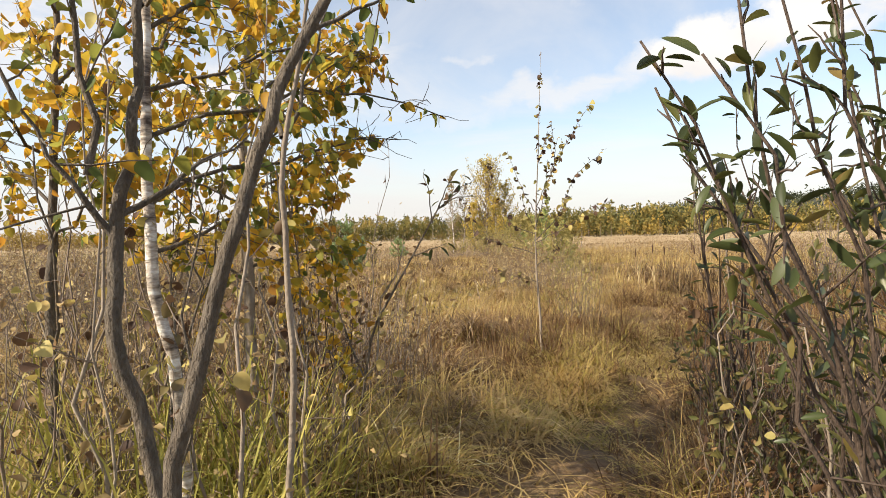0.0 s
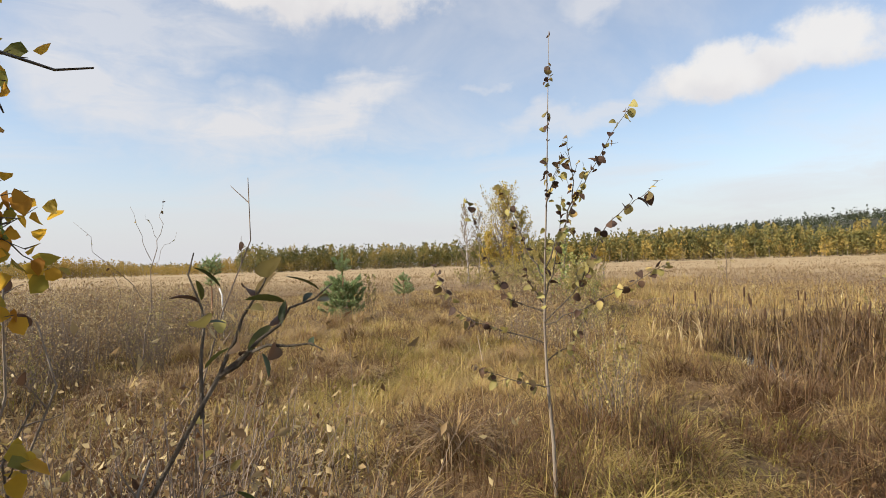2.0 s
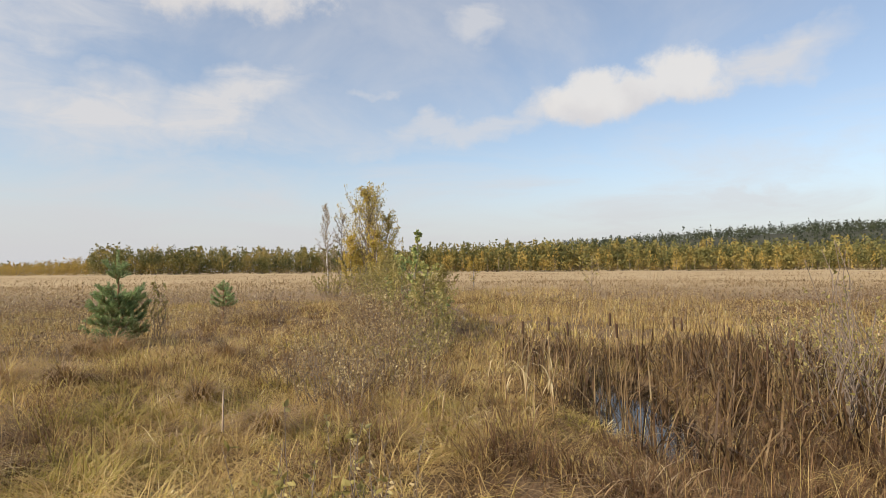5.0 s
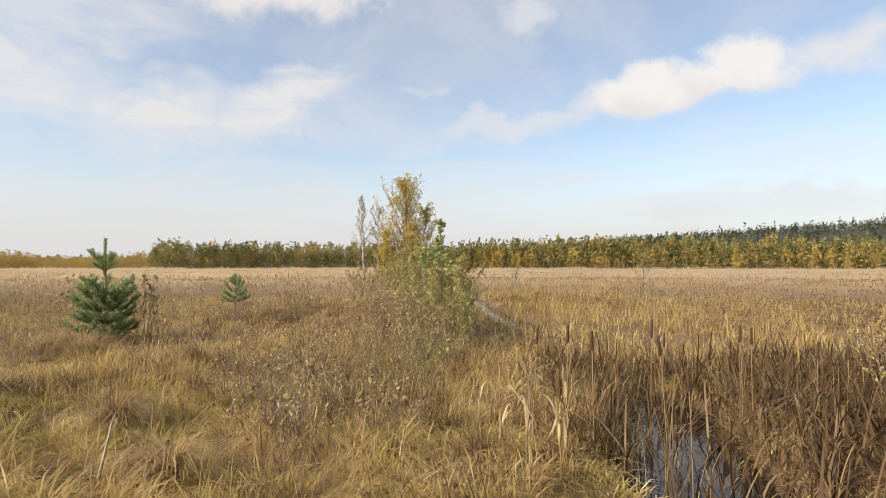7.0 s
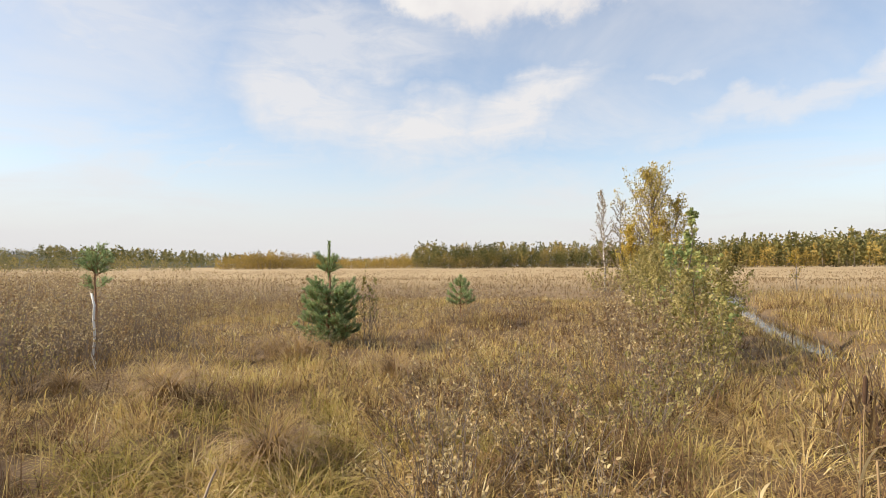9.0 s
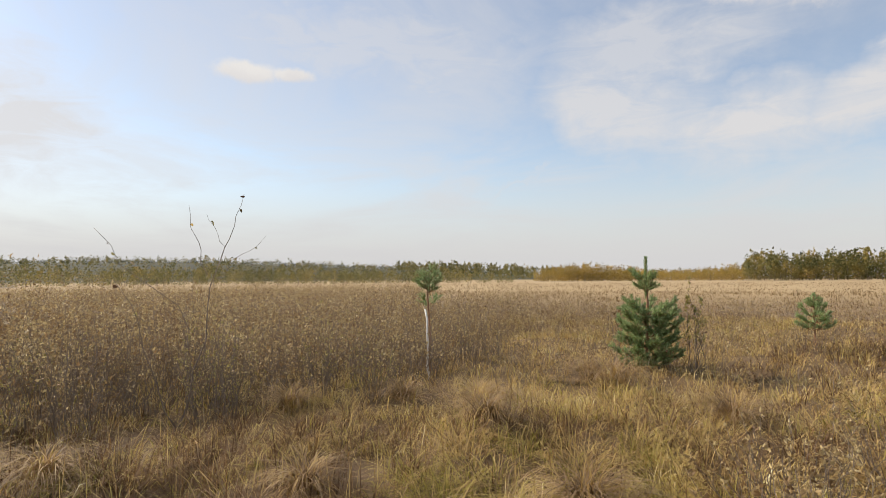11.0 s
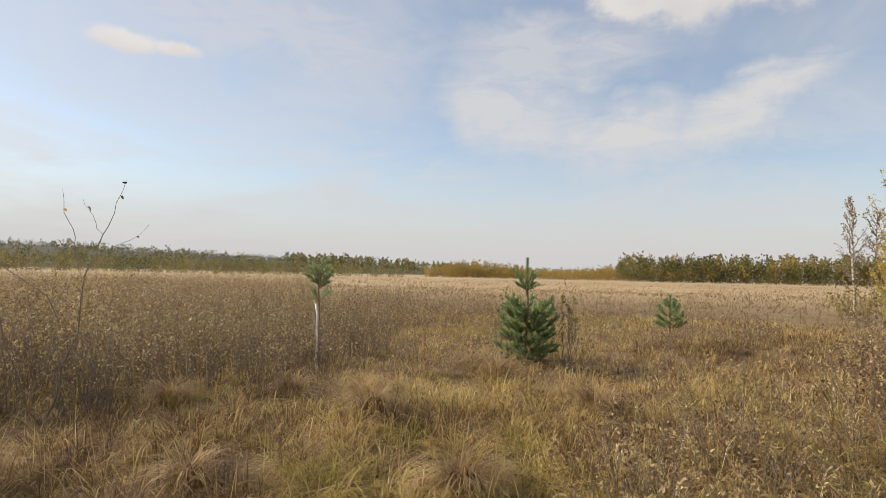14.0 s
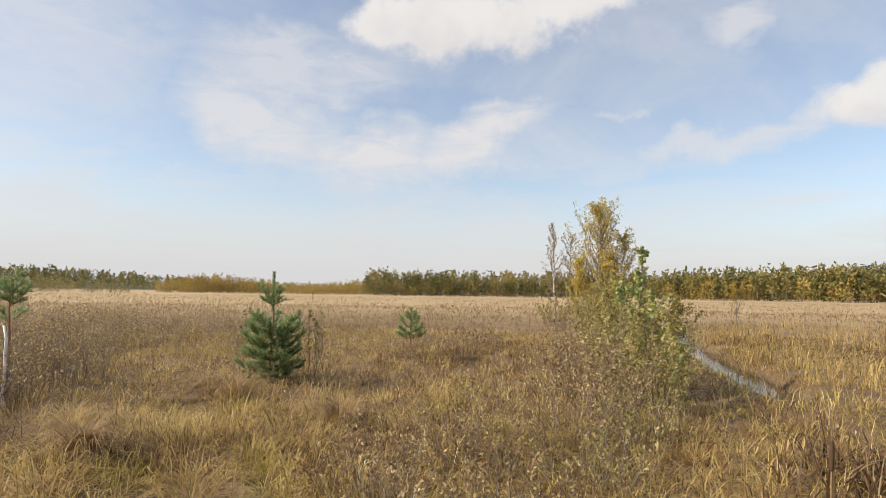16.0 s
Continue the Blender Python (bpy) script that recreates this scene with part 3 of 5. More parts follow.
def make_grass():
    box = (-9, 8, -0.6, 17)
    # big arching clumps
    x, y = scatter(3600, *box, lambda x, y: near(x, y) * dry(x, y) * np.clip(1.0 - 0.8 * spots(x, y, RED_SPOTS) - 0.6 * spots(x, y, GREEN_SPOTS), 0.05, 1) * (0.25 + 0.75 * smooth(off_track(x, y) / 0.5)))
    tussocks("straw_grass", x, y, 46, 0.40, 0.0095, STRAW, "tall dry straw-coloured meadow grass in arching tufts", 0.15, 0.8, 1.1)
    x, y = scatter(6500, *box, lambda x, y: near(x, y) * dry(x, y) * 0.7 * np.clip(1 - 0.8 * spots(x, y, RED_SPOTS), 0.1, 1))
    tussocks("short_grass", x, y, 12, 0.24, 0.011, STRAW, "short matted dry grass between the tufts", 0.2, 0.8, 0.9, 1)
    x, y = scatter(5200, *box, lambda x, y: near(x, y) * dry(x, y) * np.clip(0.45 * smooth(drift(x, y, 3, 5) * 2 - 0.6) + spots(x, y, GREEN_SPOTS), 0, 1))
    tussocks("green_grass", x, y, 44, 0.36, 0.0080, OLIVE, "yellow-green sedge tufts among the dry grass", 0.14, 0.6, 0.95)
    x, y = scatter(6500, *box, lambda x, y: near(x, y) * dry(x, y) * np.clip(0.20 * smooth(drift(x, y, 4, 8) * 2 - 0.6) + spots(x, y, RED_SPOTS), 0, 1))
    tussocks("russet_grass", x, y, 38, 0.44, 0.0068, RUSSET, "fine russet-brown grass with feathery dry stems", 0.15, 0.4, 0.7)
    x, y = scatter(2600, *box, lambda x, y: near(x, y) * dry(x, y) * np.clip(0.05 + 0.7 * spots(x, y, GREY_SPOTS), 0, 1))
    tussocks("withered_sedge", x, y, 44, 0.42, 0.011, GREY, "grey withered sedge combed over into hanging tussocks", 0.13, 0.7, 1.2, 3)
    x, y = grow(80, -1.9, -0.6, 0.7, 2.4)
    tussocks("tall_green_grass", x, y, 26, 0.72, 0.010, FRESH, "tall fresh green grass under the young birches", 0.12, 0.15, 0.5, 3)
    # upright thin seed stalks
    x, y = scatter(9000, *box, lambda x, y: near(x, y) * dry(x, y) * smooth((off_track(x, y) - 0.25) / 0.5) * 0.9)
    n = len(x)
    v, q, t = blades(np.stack([x, y, land(x, y)], -1), rng.uniform(0, 6.283, n), rng.uniform(0.4, 0.8, n), rng.uniform(0.003, 0.005, n), np.abs(rng.normal(0.14, 0.12, n)), rng.uniform(0, 0.45, n), 1)
    tagged(new("seed_stalks", mesh_of("seed_stalks", v, [q, t], STRAW)), "thin upright dry seed stalks standing above the grass", "grass", kind="stuff")
    # the meadow further out
    for name, n, lo, hi, cnt, length, width, mat_, label in (
            ("meadow_grass", 7600, 5, 28, 17, 0.40, 0.013, STRAW, "straw-brown meadow grass further from the track"),
            ("meadow_sedge", 3600, 5, 28, 15, 0.34, 0.013, OLIVE, "olive sedge in the open meadow"),
            ("meadow_russet", 5200, 5, 30, 15, 0.42, 0.013, RUSSET, "russet dry grass in the open meadow"),
            ("field_grass", 6000, 24, 80, 8, 0.45, 0.035, FIELD, "pale dry field grass stretching away"),
            ("far_field_grass", 6400, 65, 240, 6, 0.42, 0.09, FIELD, "pale dry grass of the distant field")):
        r = np.sqrt(rng.uniform(lo * lo, hi * hi, n)) if lo < 50 else rng.uniform(lo, hi, n)
        a = rng.uniform(radians(-112), radians(52), n)
        x, y = 1.5 + r * np.sin(a), 6 + r * np.cos(a)
        keep = dry(x, y) * (1 if lo > 20 else 1 - 0.85 * near(x, y)) > rng.uniform(0, 1, n)
        if "russet" in name:
            keep &= drift(x, y, 12, 3) > 0.45
        if "sedge" in name:
            keep &= drift(x, y, 9, 4) > 0.45
        tussocks(name, x[keep], y[keep], cnt, length, width, mat_, label, spread=0.22 if lo < 20 else (0.7 if lo < 50 else 2.2), lean=0.45, droop=0.8, segs=1)


make_grass()


def sedge_tussock(place, radius, label, material):
    """A mound of old leaves that hang over to all sides."""
    o = np.array([*place, float(land(*place))])
    t = thing("sedge_tussock", o, label, "grass tussock", "sedge tussocks in the meadow")
    for name, n, lo, hi, mat_, dr in (("hanging_leaves", 200, 0.5, 1.3, material, 1.2), ("straw_leaves", 80, 0.5, 1.3, STRAW, 0.8)):
        ang = rng.uniform(0, 6.283, n)
        r = radius * 0.42 * np.sqrt(rng.uniform(0, 1, n))
        base = np.stack([r * np.cos(ang), r * np.sin(ang), 0.10 + 0.16 * (1 - (r / (radius * 0.42)) ** 2) - 0.06], -1)
        v, q, f = blades(base, ang + rng.normal(0, 0.75, n), radius * 1.15 * rng.uniform(lo, hi, n), rng.uniform(0.007, 0.012, n), np.abs(rng.normal(0.6, 0.35, n)), np.clip(rng.normal(dr, 0.28, n), 0.2, 1.4), 3)
        tagged(part(name, mesh_of(name, v, [q, f], mat_), t), kind="stuff")


for p, r in (((-4.35, 8.0), 0.36), ((-3.9, 8.6), 0.28), ((-1.0, 11.75), 0.32), ((-4.1, 13.2), 0.40), ((-4.9, 12.6), 0.32), ((-3.7, 15.4), 0.45), ((-4.4, 15.7), 0.38), ((0.1, 10.5), 0.28),
             ((-2.9, 12.4), 0.3), ((-5.4, 11.2), 0.32), ((-1.9, 9.4), 0.26), ((-2.6, 10.3), 0.3), ((-0.2, 6.0), 0.3), ((-1.5, 14.6), 0.32)):
    sedge_tussock(p, r, "old sedge tussock with grey leaves hanging over all round", GREY)


# ---- leaves as single pieces ----
def leaf_mesh(name, length, width, material, blunt=0.5, fold=0.12, curl=0.15, teeth=0.0):
    """An ovate leaf along +x with a midrib fold, a curl and a short stalk."""
    u = np.array([0, 0.06, 0.22, 0.45, 0.70, 0.92, 1.0])
    half = width * 0.5 * np.sin(np.pi * u ** blunt) ** 0.6
    half[0] = half[-1] = 0
    mid = np.stack([0.12 * length + u * length, 0 * u, -curl * length * u * u], -1)
    left = mid + np.stack([0 * u, half, fold * half * 2], -1)
    right = mid + np.stack([0 * u, -half * 0.94, fold * half * 2], -1)
    if teeth:
        left[1:-1:2, 1] *= 1 - teeth
        right[1:-1:2, 1] *= 1 - teeth
    verts = np.concatenate([mid, left, right, [[0, 0.0008, 0.004], [0, -0.0008, 0.004]]])
    faces = []
    for i in range(6):
        faces += [(i, i + 1, 7 + i + 1, 7 + i), (i + 1, i, 14 + i, 14 + i + 1)]
    return mesh_of(name, verts, [np.array(faces), np.array([[21, 22, 0]])], material)


def leaf_pose(place, axis, roll=None):
    ax = Vector(axis).normalized()
    q = ax.to_track_quat("X", "Z").to_matrix().to_4x4()
    m = Matrix.Translation(place) @ q @ Matrix.Rotation(random.uniform(-1.2, 1.2) if roll is None else roll, 4, "X")
    s = random.uniform(0.55, 1.15)
    return m @ Matrix.Diagonal((s, s * random.uniform(0.8, 1.1), s, 1))


ASPEN_LEAVES = [leaf_mesh("aspen_leaf", 0.047, 0.050, ASPEN_PIECE, 0.85, f, c) for f, c in ((0.06, 0.15), (0.16, 0.5), (0.30, -0.35), (0.22, 0.8))]
BIRCH_LEAVES = [leaf_mesh("birch_leaf", 0.048, 0.038, YELLOW_PIECE, 0.62, f, c, 0.08) for f, c in ((0.08, 0.1), (0.22, 0.3), (0.4, 0.1))]
WILLOW_LEAVES = [leaf_mesh("willow_leaf", 0.062, 0.021, WILLOW_PIECE, 0.95, f, c) for f, c in ((0.08, 0.1), (0.2, 0.25), (0.4, 0.1))]


def limb_leaves(parent, origin, lines, gap, shapes, name, count=999, start=0.3, droop=0.5, jitter=0.02):
    """Single leaves along lines, as parts of parent."""
    made = 0
    for P in lines:
        seg = np.linalg.norm(np.diff(P, axis=0), axis=1)
        length = seg.sum()
        d = start * length
        while d < length and made < count:
            i = min(int(np.searchsorted(np.cumsum(seg), d)), len(P) - 2)
            u = rng.uniform(0, 1)
            p = P[i] + (P[i + 1] - P[i]) * u
            along = (P[i + 1] - P[i]) / (seg[i] + 1e-9)
            ax = along * 0.5 + rng.normal(size=3) * 0.55 + np.array([0, 0, -droop])
            part(name, random.choice(shapes), parent, m=leaf_pose(p - origin + rng.normal(size=3) * jitter * 0.3, ax))
            made += 1
            d += gap * random.uniform(0.4, 1.6)
    return made


def stems_part(name, parent, origin, lines, radii, material, sides=5, label="", single=True):
    """Branches under parent: one part each, or joined where they are too many."""
    h = Heap()
    for P, (r0, r1) in zip(lines, radii):
        piece = tube(P - origin, np.linspace(r0, r1, len(P)), sides)
        if single:
            part(name, Heap_of(piece).mesh(name, material), parent, label)
        else:
            h.add(*piece)
    if not single:
        tagged(part(name, h.mesh(name, material), parent, label), kind="stuff")


def twigs_off(P, n, length, spread=0.8, rise=0.3, start=0.25):
    """Side twigs leaving the line P."""
    made = []
    for u in np.linspace(start, 0.95, n):
        i = min(int(u * (len(P) - 1)), len(P) - 2)
        p = P[i] + (P[i + 1] - P[i]) * (u * (len(P) - 1) - i)
        along = P[-1] - P[0]
        along = along / np.linalg.norm(along)
        ax = along * 0.7 + rng.normal(size=3) * spread + np.array([0, 0, rise])
        ax /= np.linalg.norm(ax)
        made.append(bend(p, p + ax * length * (1.15 - u) * rng.uniform(0.6, 1.3), 0.0, 0.03, 4))
    return made


# ---- the aspen sapling beside the track ----
def aspen_sapling():
    o = np.array([0.5, 5.2, float(land(0.5, 5.2))])
    t = thing("aspen_sapling", o, "young aspen sapling with few curled yellow and brown leaves", "tree")
    trunk = np.array([o + (0, 0, -0.05), (0.495, 5.2, 0.45), (0.47, 5.22, 0.85), (0.465, 5.22, 1.15), (0.48, 5.22, 1.55), (0.505, 5.22, 1.95), (0.525, 5.22, 2.4), (0.55, 5.2, 2.95)])
    part("trunk", Heap_of(tube(trunk - o, [0.014, 0.0118, 0.0095, 0.0075, 0.0058, 0.0044, 0.0032, 0.0012], 8)).mesh("trunk", BARK_ASPEN), t, "slender pale grey aspen trunk")
    limbs = [((0.465, 5.22, 1.06), (0.04, 5.15, 1.20), (-0.06, 5.14, 1.26), (-0.2, 5.08, 1.55)),
             ((0.465, 5.22, 1.24), (0.24, 5.2, 1.33), (0.14, 5.17, 1.55), (0.02, 5.14, 1.95)),
             ((0.48, 5.22, 1.50), (0.64, 5.15, 1.85), (0.76, 5.0, 2.08), (0.95, 4.8, 2.38)),
             ((0.465, 5.22, 1.18), (0.62, 5.12, 1.34), (0.685, 5.03, 1.447), (0.73, 4.82, 1.60), (0.777, 4.66, 1.731), (0.88, 4.54, 1.82), (0.98, 4.44, 1.90)),
             ((0.62, 5.17, 1.80), (0.66, 5.1, 1.98), (0.62, 5.0, 2.25)),
             ((0.465, 5.22, 1.16), (0.78, 5.0, 1.32), (1.10, 4.80, 1.52)),
             ((0.5, 5.22, 1.85), (0.53, 5.18, 2.0), (0.60, 5.1, 2.18)),
             ((0.49, 5.2, 0.80), (0.3, 5.1, 0.84), (0.05, 5.05, 0.95)),
             ((0.465, 5.22, 1.45), (0.36, 5.3, 1.66), (0.22, 5.5, 2.08)), ((0.47, 5.22, 1.3), (0.56, 5.25, 1.6), (0.60, 5.3, 1.95)), ((0.465, 5.22, 1.3), (0.38, 5.1, 1.42), (0.33, 5.05, 1.62)),
             ((0.47, 5.22, 0.95), (0.62, 5.3, 1.02), (0.72, 5.35, 1.2))]
    lines = []
    for k in limbs:
        k = np.array(k)
        u = np.linspace(0, len(k) - 1, 4 * len(k))
        lines.append(np.stack([np.interp(u, np.arange(len(k)), k[:, i]) for i in range(3)], -1) + rng.normal(size=(len(u), 3)) * 0.004)
    for P in lines:
        branch = part("branch", Heap_of(tube(P - o, np.linspace(0.0046, 0.0012, len(P)), 6)).mesh("branch", BARK_DARK), t)
        limb_leaves(branch, o, [P], 0.034, ASPEN_LEAVES, "leaf", 30, 0.2)
    side = [w for P in lines[:8] for w in twigs_off(P, 5, 0.17, 0.6, 0.2)]
    stems_part("twig", t, o, side, [(0.002, 0.0009)] * len(side), BARK_DARK, 4)
    limb_leaves(t, o, [trunk[3:]], 0.05, ASPEN_LEAVES, "leaf", 40, 0.1)
    limb_leaves(t, o, side, 0.05, ASPEN_LEAVES, "leaf", 190, 0.3)


def Heap_of(pieces):
    h = Heap()
    h.add(*pieces)
    return h


aspen_sapling()


# ---- pines ----
BUSHY = ((0.03, 0.08, 0.19, 8), (0.09, 0.17, 0.26, 9), (0.18, 0.29, 0.27, 9), (0.28, 0.41, 0.265, 9), (0.38, 0.52, 0.24, 8), (0.47, 0.60, 0.20, 6), (0.70, 0.82, 0.075, 5))
SQUAT = ((0.36, 0.46, 0.26, 6), (0.48, 0.60, 0.27, 6), (0.60, 0.76, 0.21, 5), (0.76, 0.90, 0.10, 4))
TUFTED = ((0.68, 0.75, 0.08, 2), (0.82, 0.91, 0.10, 5), (0.89, 0.97, 0.05, 3))


def pine(place, height, label, whorls, density=1.0, leader=0.25):
    """Whorls (height of the branch's foot, of its tip, reach, count; shares of the height) of upswept bottle-brush shoots."""
    o = np.array([*place, float(land(*place))])
    t = thing("young_pine", o, label, "tree", "young pines in the meadow")
    top = np.array([0, 0, height])
    part("trunk", Heap_of(tube(bend((0, 0, -0.1), top, 0, 0.006, 9), np.linspace(0.02 * height, 0.006, 9), 8)).mesh("trunk", BARK_PINE), t, "orange-brown pine trunk")
    wood, shoots = [], [(np.array([0, 0, height * (1 - leader)]), top)] * 2
    for z0, z1, reach, n in whorls:
        turn = rng.uniform(0, 6.283)
        for k in range(n):
            a = turn + 6.283 * (k + rng.uniform(-0.3, 0.3)) / n
            r = reach * height * rng.uniform(0.72, 1.12)
            foot = (z0 + rng.uniform(-0.02, 0.02)) * height
            tip = (z1 + rng.uniform(-0.05, 0.04)) * height
            u = np.linspace(0, 1, 8)
            P = np.stack([math.cos(a) * r * u ** 0.85, math.sin(a) * r * u ** 0.85, foot + (tip - foot) * u ** 1.7], -1)
            wood.append(P)
            shoots += [(P[3], P[5]), (P[5], P[7]), (P[7], P[7] + np.array([math.cos(a) * 0.45, math.sin(a) * 0.45, 1.0]) * 0.055 * height * rng.uniform(0.7, 1.3))]
            for v in np.linspace(0.3, 0.95, max(2, int(r / 0.09))):
                p = np.array([np.interp(v, u, P[:, i]) for i in range(3)])
                for sgn in (-1, 1):
                    c = a + sgn * rng.uniform(0.35, 1.1)
                    ln = 0.085 * height * rng.uniform(0.7, 1.3) * (1.15 - 0.5 * v)
                    q = p + np.array([math.cos(c) * ln, math.sin(c) * ln, ln * rng.uniform(0.35, 1.1)])
                    shoots.append((p, q))
                    wood.append(np.array([p, (p + q) / 2, q]))
    stems_part("branch_mass", t, np.zeros(3), wood, [(0.008, 0.003)] * len(wood), BARK_PINE, 4, single=False)
    base, axis, size = [], [], []
    for p, q in shoots:
        ln = np.linalg.norm(q - p)
        n = int(420 * ln * density) + 6
        d = (q - p) / ln
        side = rng.normal(size=(n, 3))
        side -= (side @ d)[:, None] * d
        side /= np.linalg.norm(side, axis=1, keepdims=True)
        base.append(p + (q - p) * rng.uniform(0.02, 1, n)[:, None])
        axis.append(d * 0.8 + side * 0.55)
        size.append(rng.uniform(0.05, 0.085, n))
    v, f = kites(np.concatenate(base), np.concatenate(axis), np.concatenate(size), 0.12, 0.01)
    part("needles", mesh_of("needles", v, f, NEEDLE), t, "dense blue-green pine needles")
    return t


pine((-4.69, 17.58), 2.0, "bushy young blue-green pine with a tall leader", BUSHY, 1.0, 0.36)
pine((-3.9, 22.3), 1.2, "small young pine half hidden by dry shrubs", SQUAT, 0.8)
pine((-6.75, 14.2), 1.85, "thin young pine with a tufted top behind a white stem", TUFTED, 0.55, 0.2)


# ---- leafless white birch stem ----
def birch_stem(place, height, label, bow=0.05, radius=0.022):
    o = np.array([*place, float(land(*place))])
    t = thing("dead_birch", o, label, "tree trunk")
    P = bend((0, 0, -0.1), (-bow, 0, height), 0, 0.008, 8)
    P[-1, 0] -= bow
    part("trunk", Heap_of(tube(P, np.linspace(radius, radius * 0.7, 8), 8)).mesh("trunk", WHITE_BARK), t)
    part("broken_top", Heap_of(tube(np.array([P[-1] - (0, 0, 0.02), P[-1] + (-0.03, 0, 0.03), P[-1] + (-0.06, 0.01, 0.035)]), [radius * 0.7, radius * 0.5, 0.004], 6)).mesh("broken_top", DEADWOOD), t)


birch_stem((-6.29, 13.9), 1.17, "slim dead white birch stem, broken off, in the shrubs", 0.05, 0.023)


# ---- bushes ----
def bush(place, radius, height, stems, leaves, label, leaf_mat, size=0.03, stem_r=0.005, name="shrub", group="", twigs=3, wide=0.5, bare=0.25, bark=TWIG):
    """A shrub of many thin upright stems with twigs and small leaves."""
    o = np.array([*place, float(land(*place))])
    t = thing(name, o, label, "shrub", group)
    h, lp, la = Heap(), [], []
    for _ in range(stems):
        a, r = rng.uniform(0, 6.283), radius * math.sqrt(rng.uniform(0, 1))
        b = np.array([math.cos(a) * r * 0.45, math.sin(a) * r * 0.45, -0.04])
        top = np.array([math.cos(a) * r, math.sin(a) * r, height * rng.uniform(0.6, 1.08) * (1 - 0.3 * (r / radius) ** 2)])
        P = bend(b, top, 0.0, 0.035, 6)
        h.add(*tube(P, np.linspace(stem_r, stem_r * 0.3, 6), 4))
        lines = [P] + twigs_off(P, twigs, height * 0.28, 0.6, 0.5, bare)
        for Q in lines[1:]:
            h.add(*tube(Q, np.linspace(stem_r * 0.45, stem_r * 0.2, len(Q)), 3))
        k = max(1, int(leaves / stems / len(lines)))
        for Q in lines:
            u = rng.uniform(bare, 1, k) * (len(Q) - 1)
            i = np.minimum(u.astype(int), len(Q) - 2)
            p = Q[i] + (Q[i + 1] - Q[i]) * (u - i)[:, None]
            lp.append(p)
            la.append((Q[-1] - Q[0]) / np.linalg.norm(Q[-1] - Q[0]) * 0.6 + rng.normal(size=(k, 3)) * 0.6)
    tagged(part("stem_mass", h.mesh("stem_mass", bark), t), kind="stuff")
    lp, la = np.concatenate(lp), np.concatenate(la)
    v, f = ovals(lp, la, size * rng.uniform(0.6, 1.3, len(lp)), wide)
    tagged(part("leaves", mesh_of("leaves", v, f, leaf_mat), t), kind="stuff")
    return t


LOW = "low grey-brown shrub with small withered leaves beside the track"
for p, r, hgt, s, l, mt in (((0.55, 11.6), 0.55, 0.72, 60, 1500, SCRUB), ((-0.05, 12.7), 0.5, 0.75, 46, 1200, SCRUB), ((1.15, 12.3), 0.5, 0.62, 46, 1300, SCRUB),
                            ((0.35, 13.9), 0.6, 0.85, 50, 1500, SCRUB), ((1.5, 13.8), 0.6, 0.8, 50, 1500, SCRUB_GREEN), ((1.05, 15.4), 0.7, 0.95, 56, 1800, SCRUB),
                            ((1.95, 15.6), 0.5, 0.8, 46, 1500, SCRUB_GREEN), ((1.4, 17.2), 0.7, 1.1, 60, 2200, SCRUB), ((2.1, 17.6), 0.55, 1.1, 50, 2000, SCRUB_GREEN),
                            ((0.6, 18.2), 0.7, 1.1, 50, 1700, SCRUB), ((1.3, 20.0), 0.9, 1.35, 60, 2200, SCRUB), ((0.4, 21.5), 0.9, 1.3, 50, 1800, SCRUB), ((0.0, 24.0), 1.0, 1.3, 50, 1700, SCRUB),
                            ((1.6, 11.2), 0.4, 0.5, 30, 700, SCRUB)):
    bush(p, r * 1.25, hgt, s, l * 0.8, LOW if hgt < 1 else "dense grey-brown shrub below the birch trees", mt, 0.036 if hgt < 1 else 0.05, group="shrubs along the track")
bush((1.05, 7.05), 0.38, 1.05, 26, 420, "spindly herb stems with pale curled leaves beside the sapling", SCRUB_GREEN, 0.036, 0.004, "herb_clump")
bush((1.35, 7.7), 0.3, 0.9, 18, 260, "spindly herb stems with pale curled leaves beside the sapling", SCRUB, 0.032, 0.004, "herb_clump")
bush((5.5, 9.7), 0.6, 1.75, 26, 400, "tall bare-twigged willow shrub with few leaves by the pond", SCRUB_GREEN, 0.04, 0.008)
bush((6.4, 11.2), 0.9, 1.3, 40, 1500, "olive-brown willow shrub with small leaves by the pond", SCRUB_GREEN, 0.04)
bush((7.6, 13.0), 0.9, 1.2, 40, 1500, "olive-brown willow shrub with small leaves by the pond", SCRUB, 0.04)
bush((-3.9, 17.9), 0.35, 1.55, 7, 170, "thin birch sapling with yellowing leaves beside the pine", SCRUB_GREEN, 0.055, 0.009, "birch_sapling", wide=0.8, bare=0.4)
bush((-5.9, 18.3), 0.4, 1.3, 8, 130, "thin brown-leaved sapling beside the pine", SCRUB, 0.05, 0.006, "birch_sapling", wide=0.8, bare=0.4)
bush((-2.4, 22.0), 0.5, 1.5, 9, 130, "thin brown-leaved sapling in the meadow", SCRUB, 0.05, 0.006, "birch_sapling", wide=0.8, bare=0.4)
bush((-3.7, 21.9), 0.5, 0.75, 24, 260, "dry brown shrub in front of the small pine", SCRUB, 0.045)
bush((-4.3, 22.0), 0.5, 0.7, 24, 260, "dry brown shrub in front of the small pine", SCRUB, 0.045)
bush((-2.5, 24.3), 0.9, 0.9, 40, 900, "rounded bare brown shrub in the meadow", RUSSET, 0.035)
bush((-5.6, 10.3), 0.55, 1.35, 36, 600, "grey-green willow shrub in the thicket", SCRUB_GREEN, 0.03, 0.006)
bush((-6.6, 9.2), 0.6, 1.4, 36, 600, "grey-brown willow shrub in the thicket", SCRUB, 0.03, 0.006)
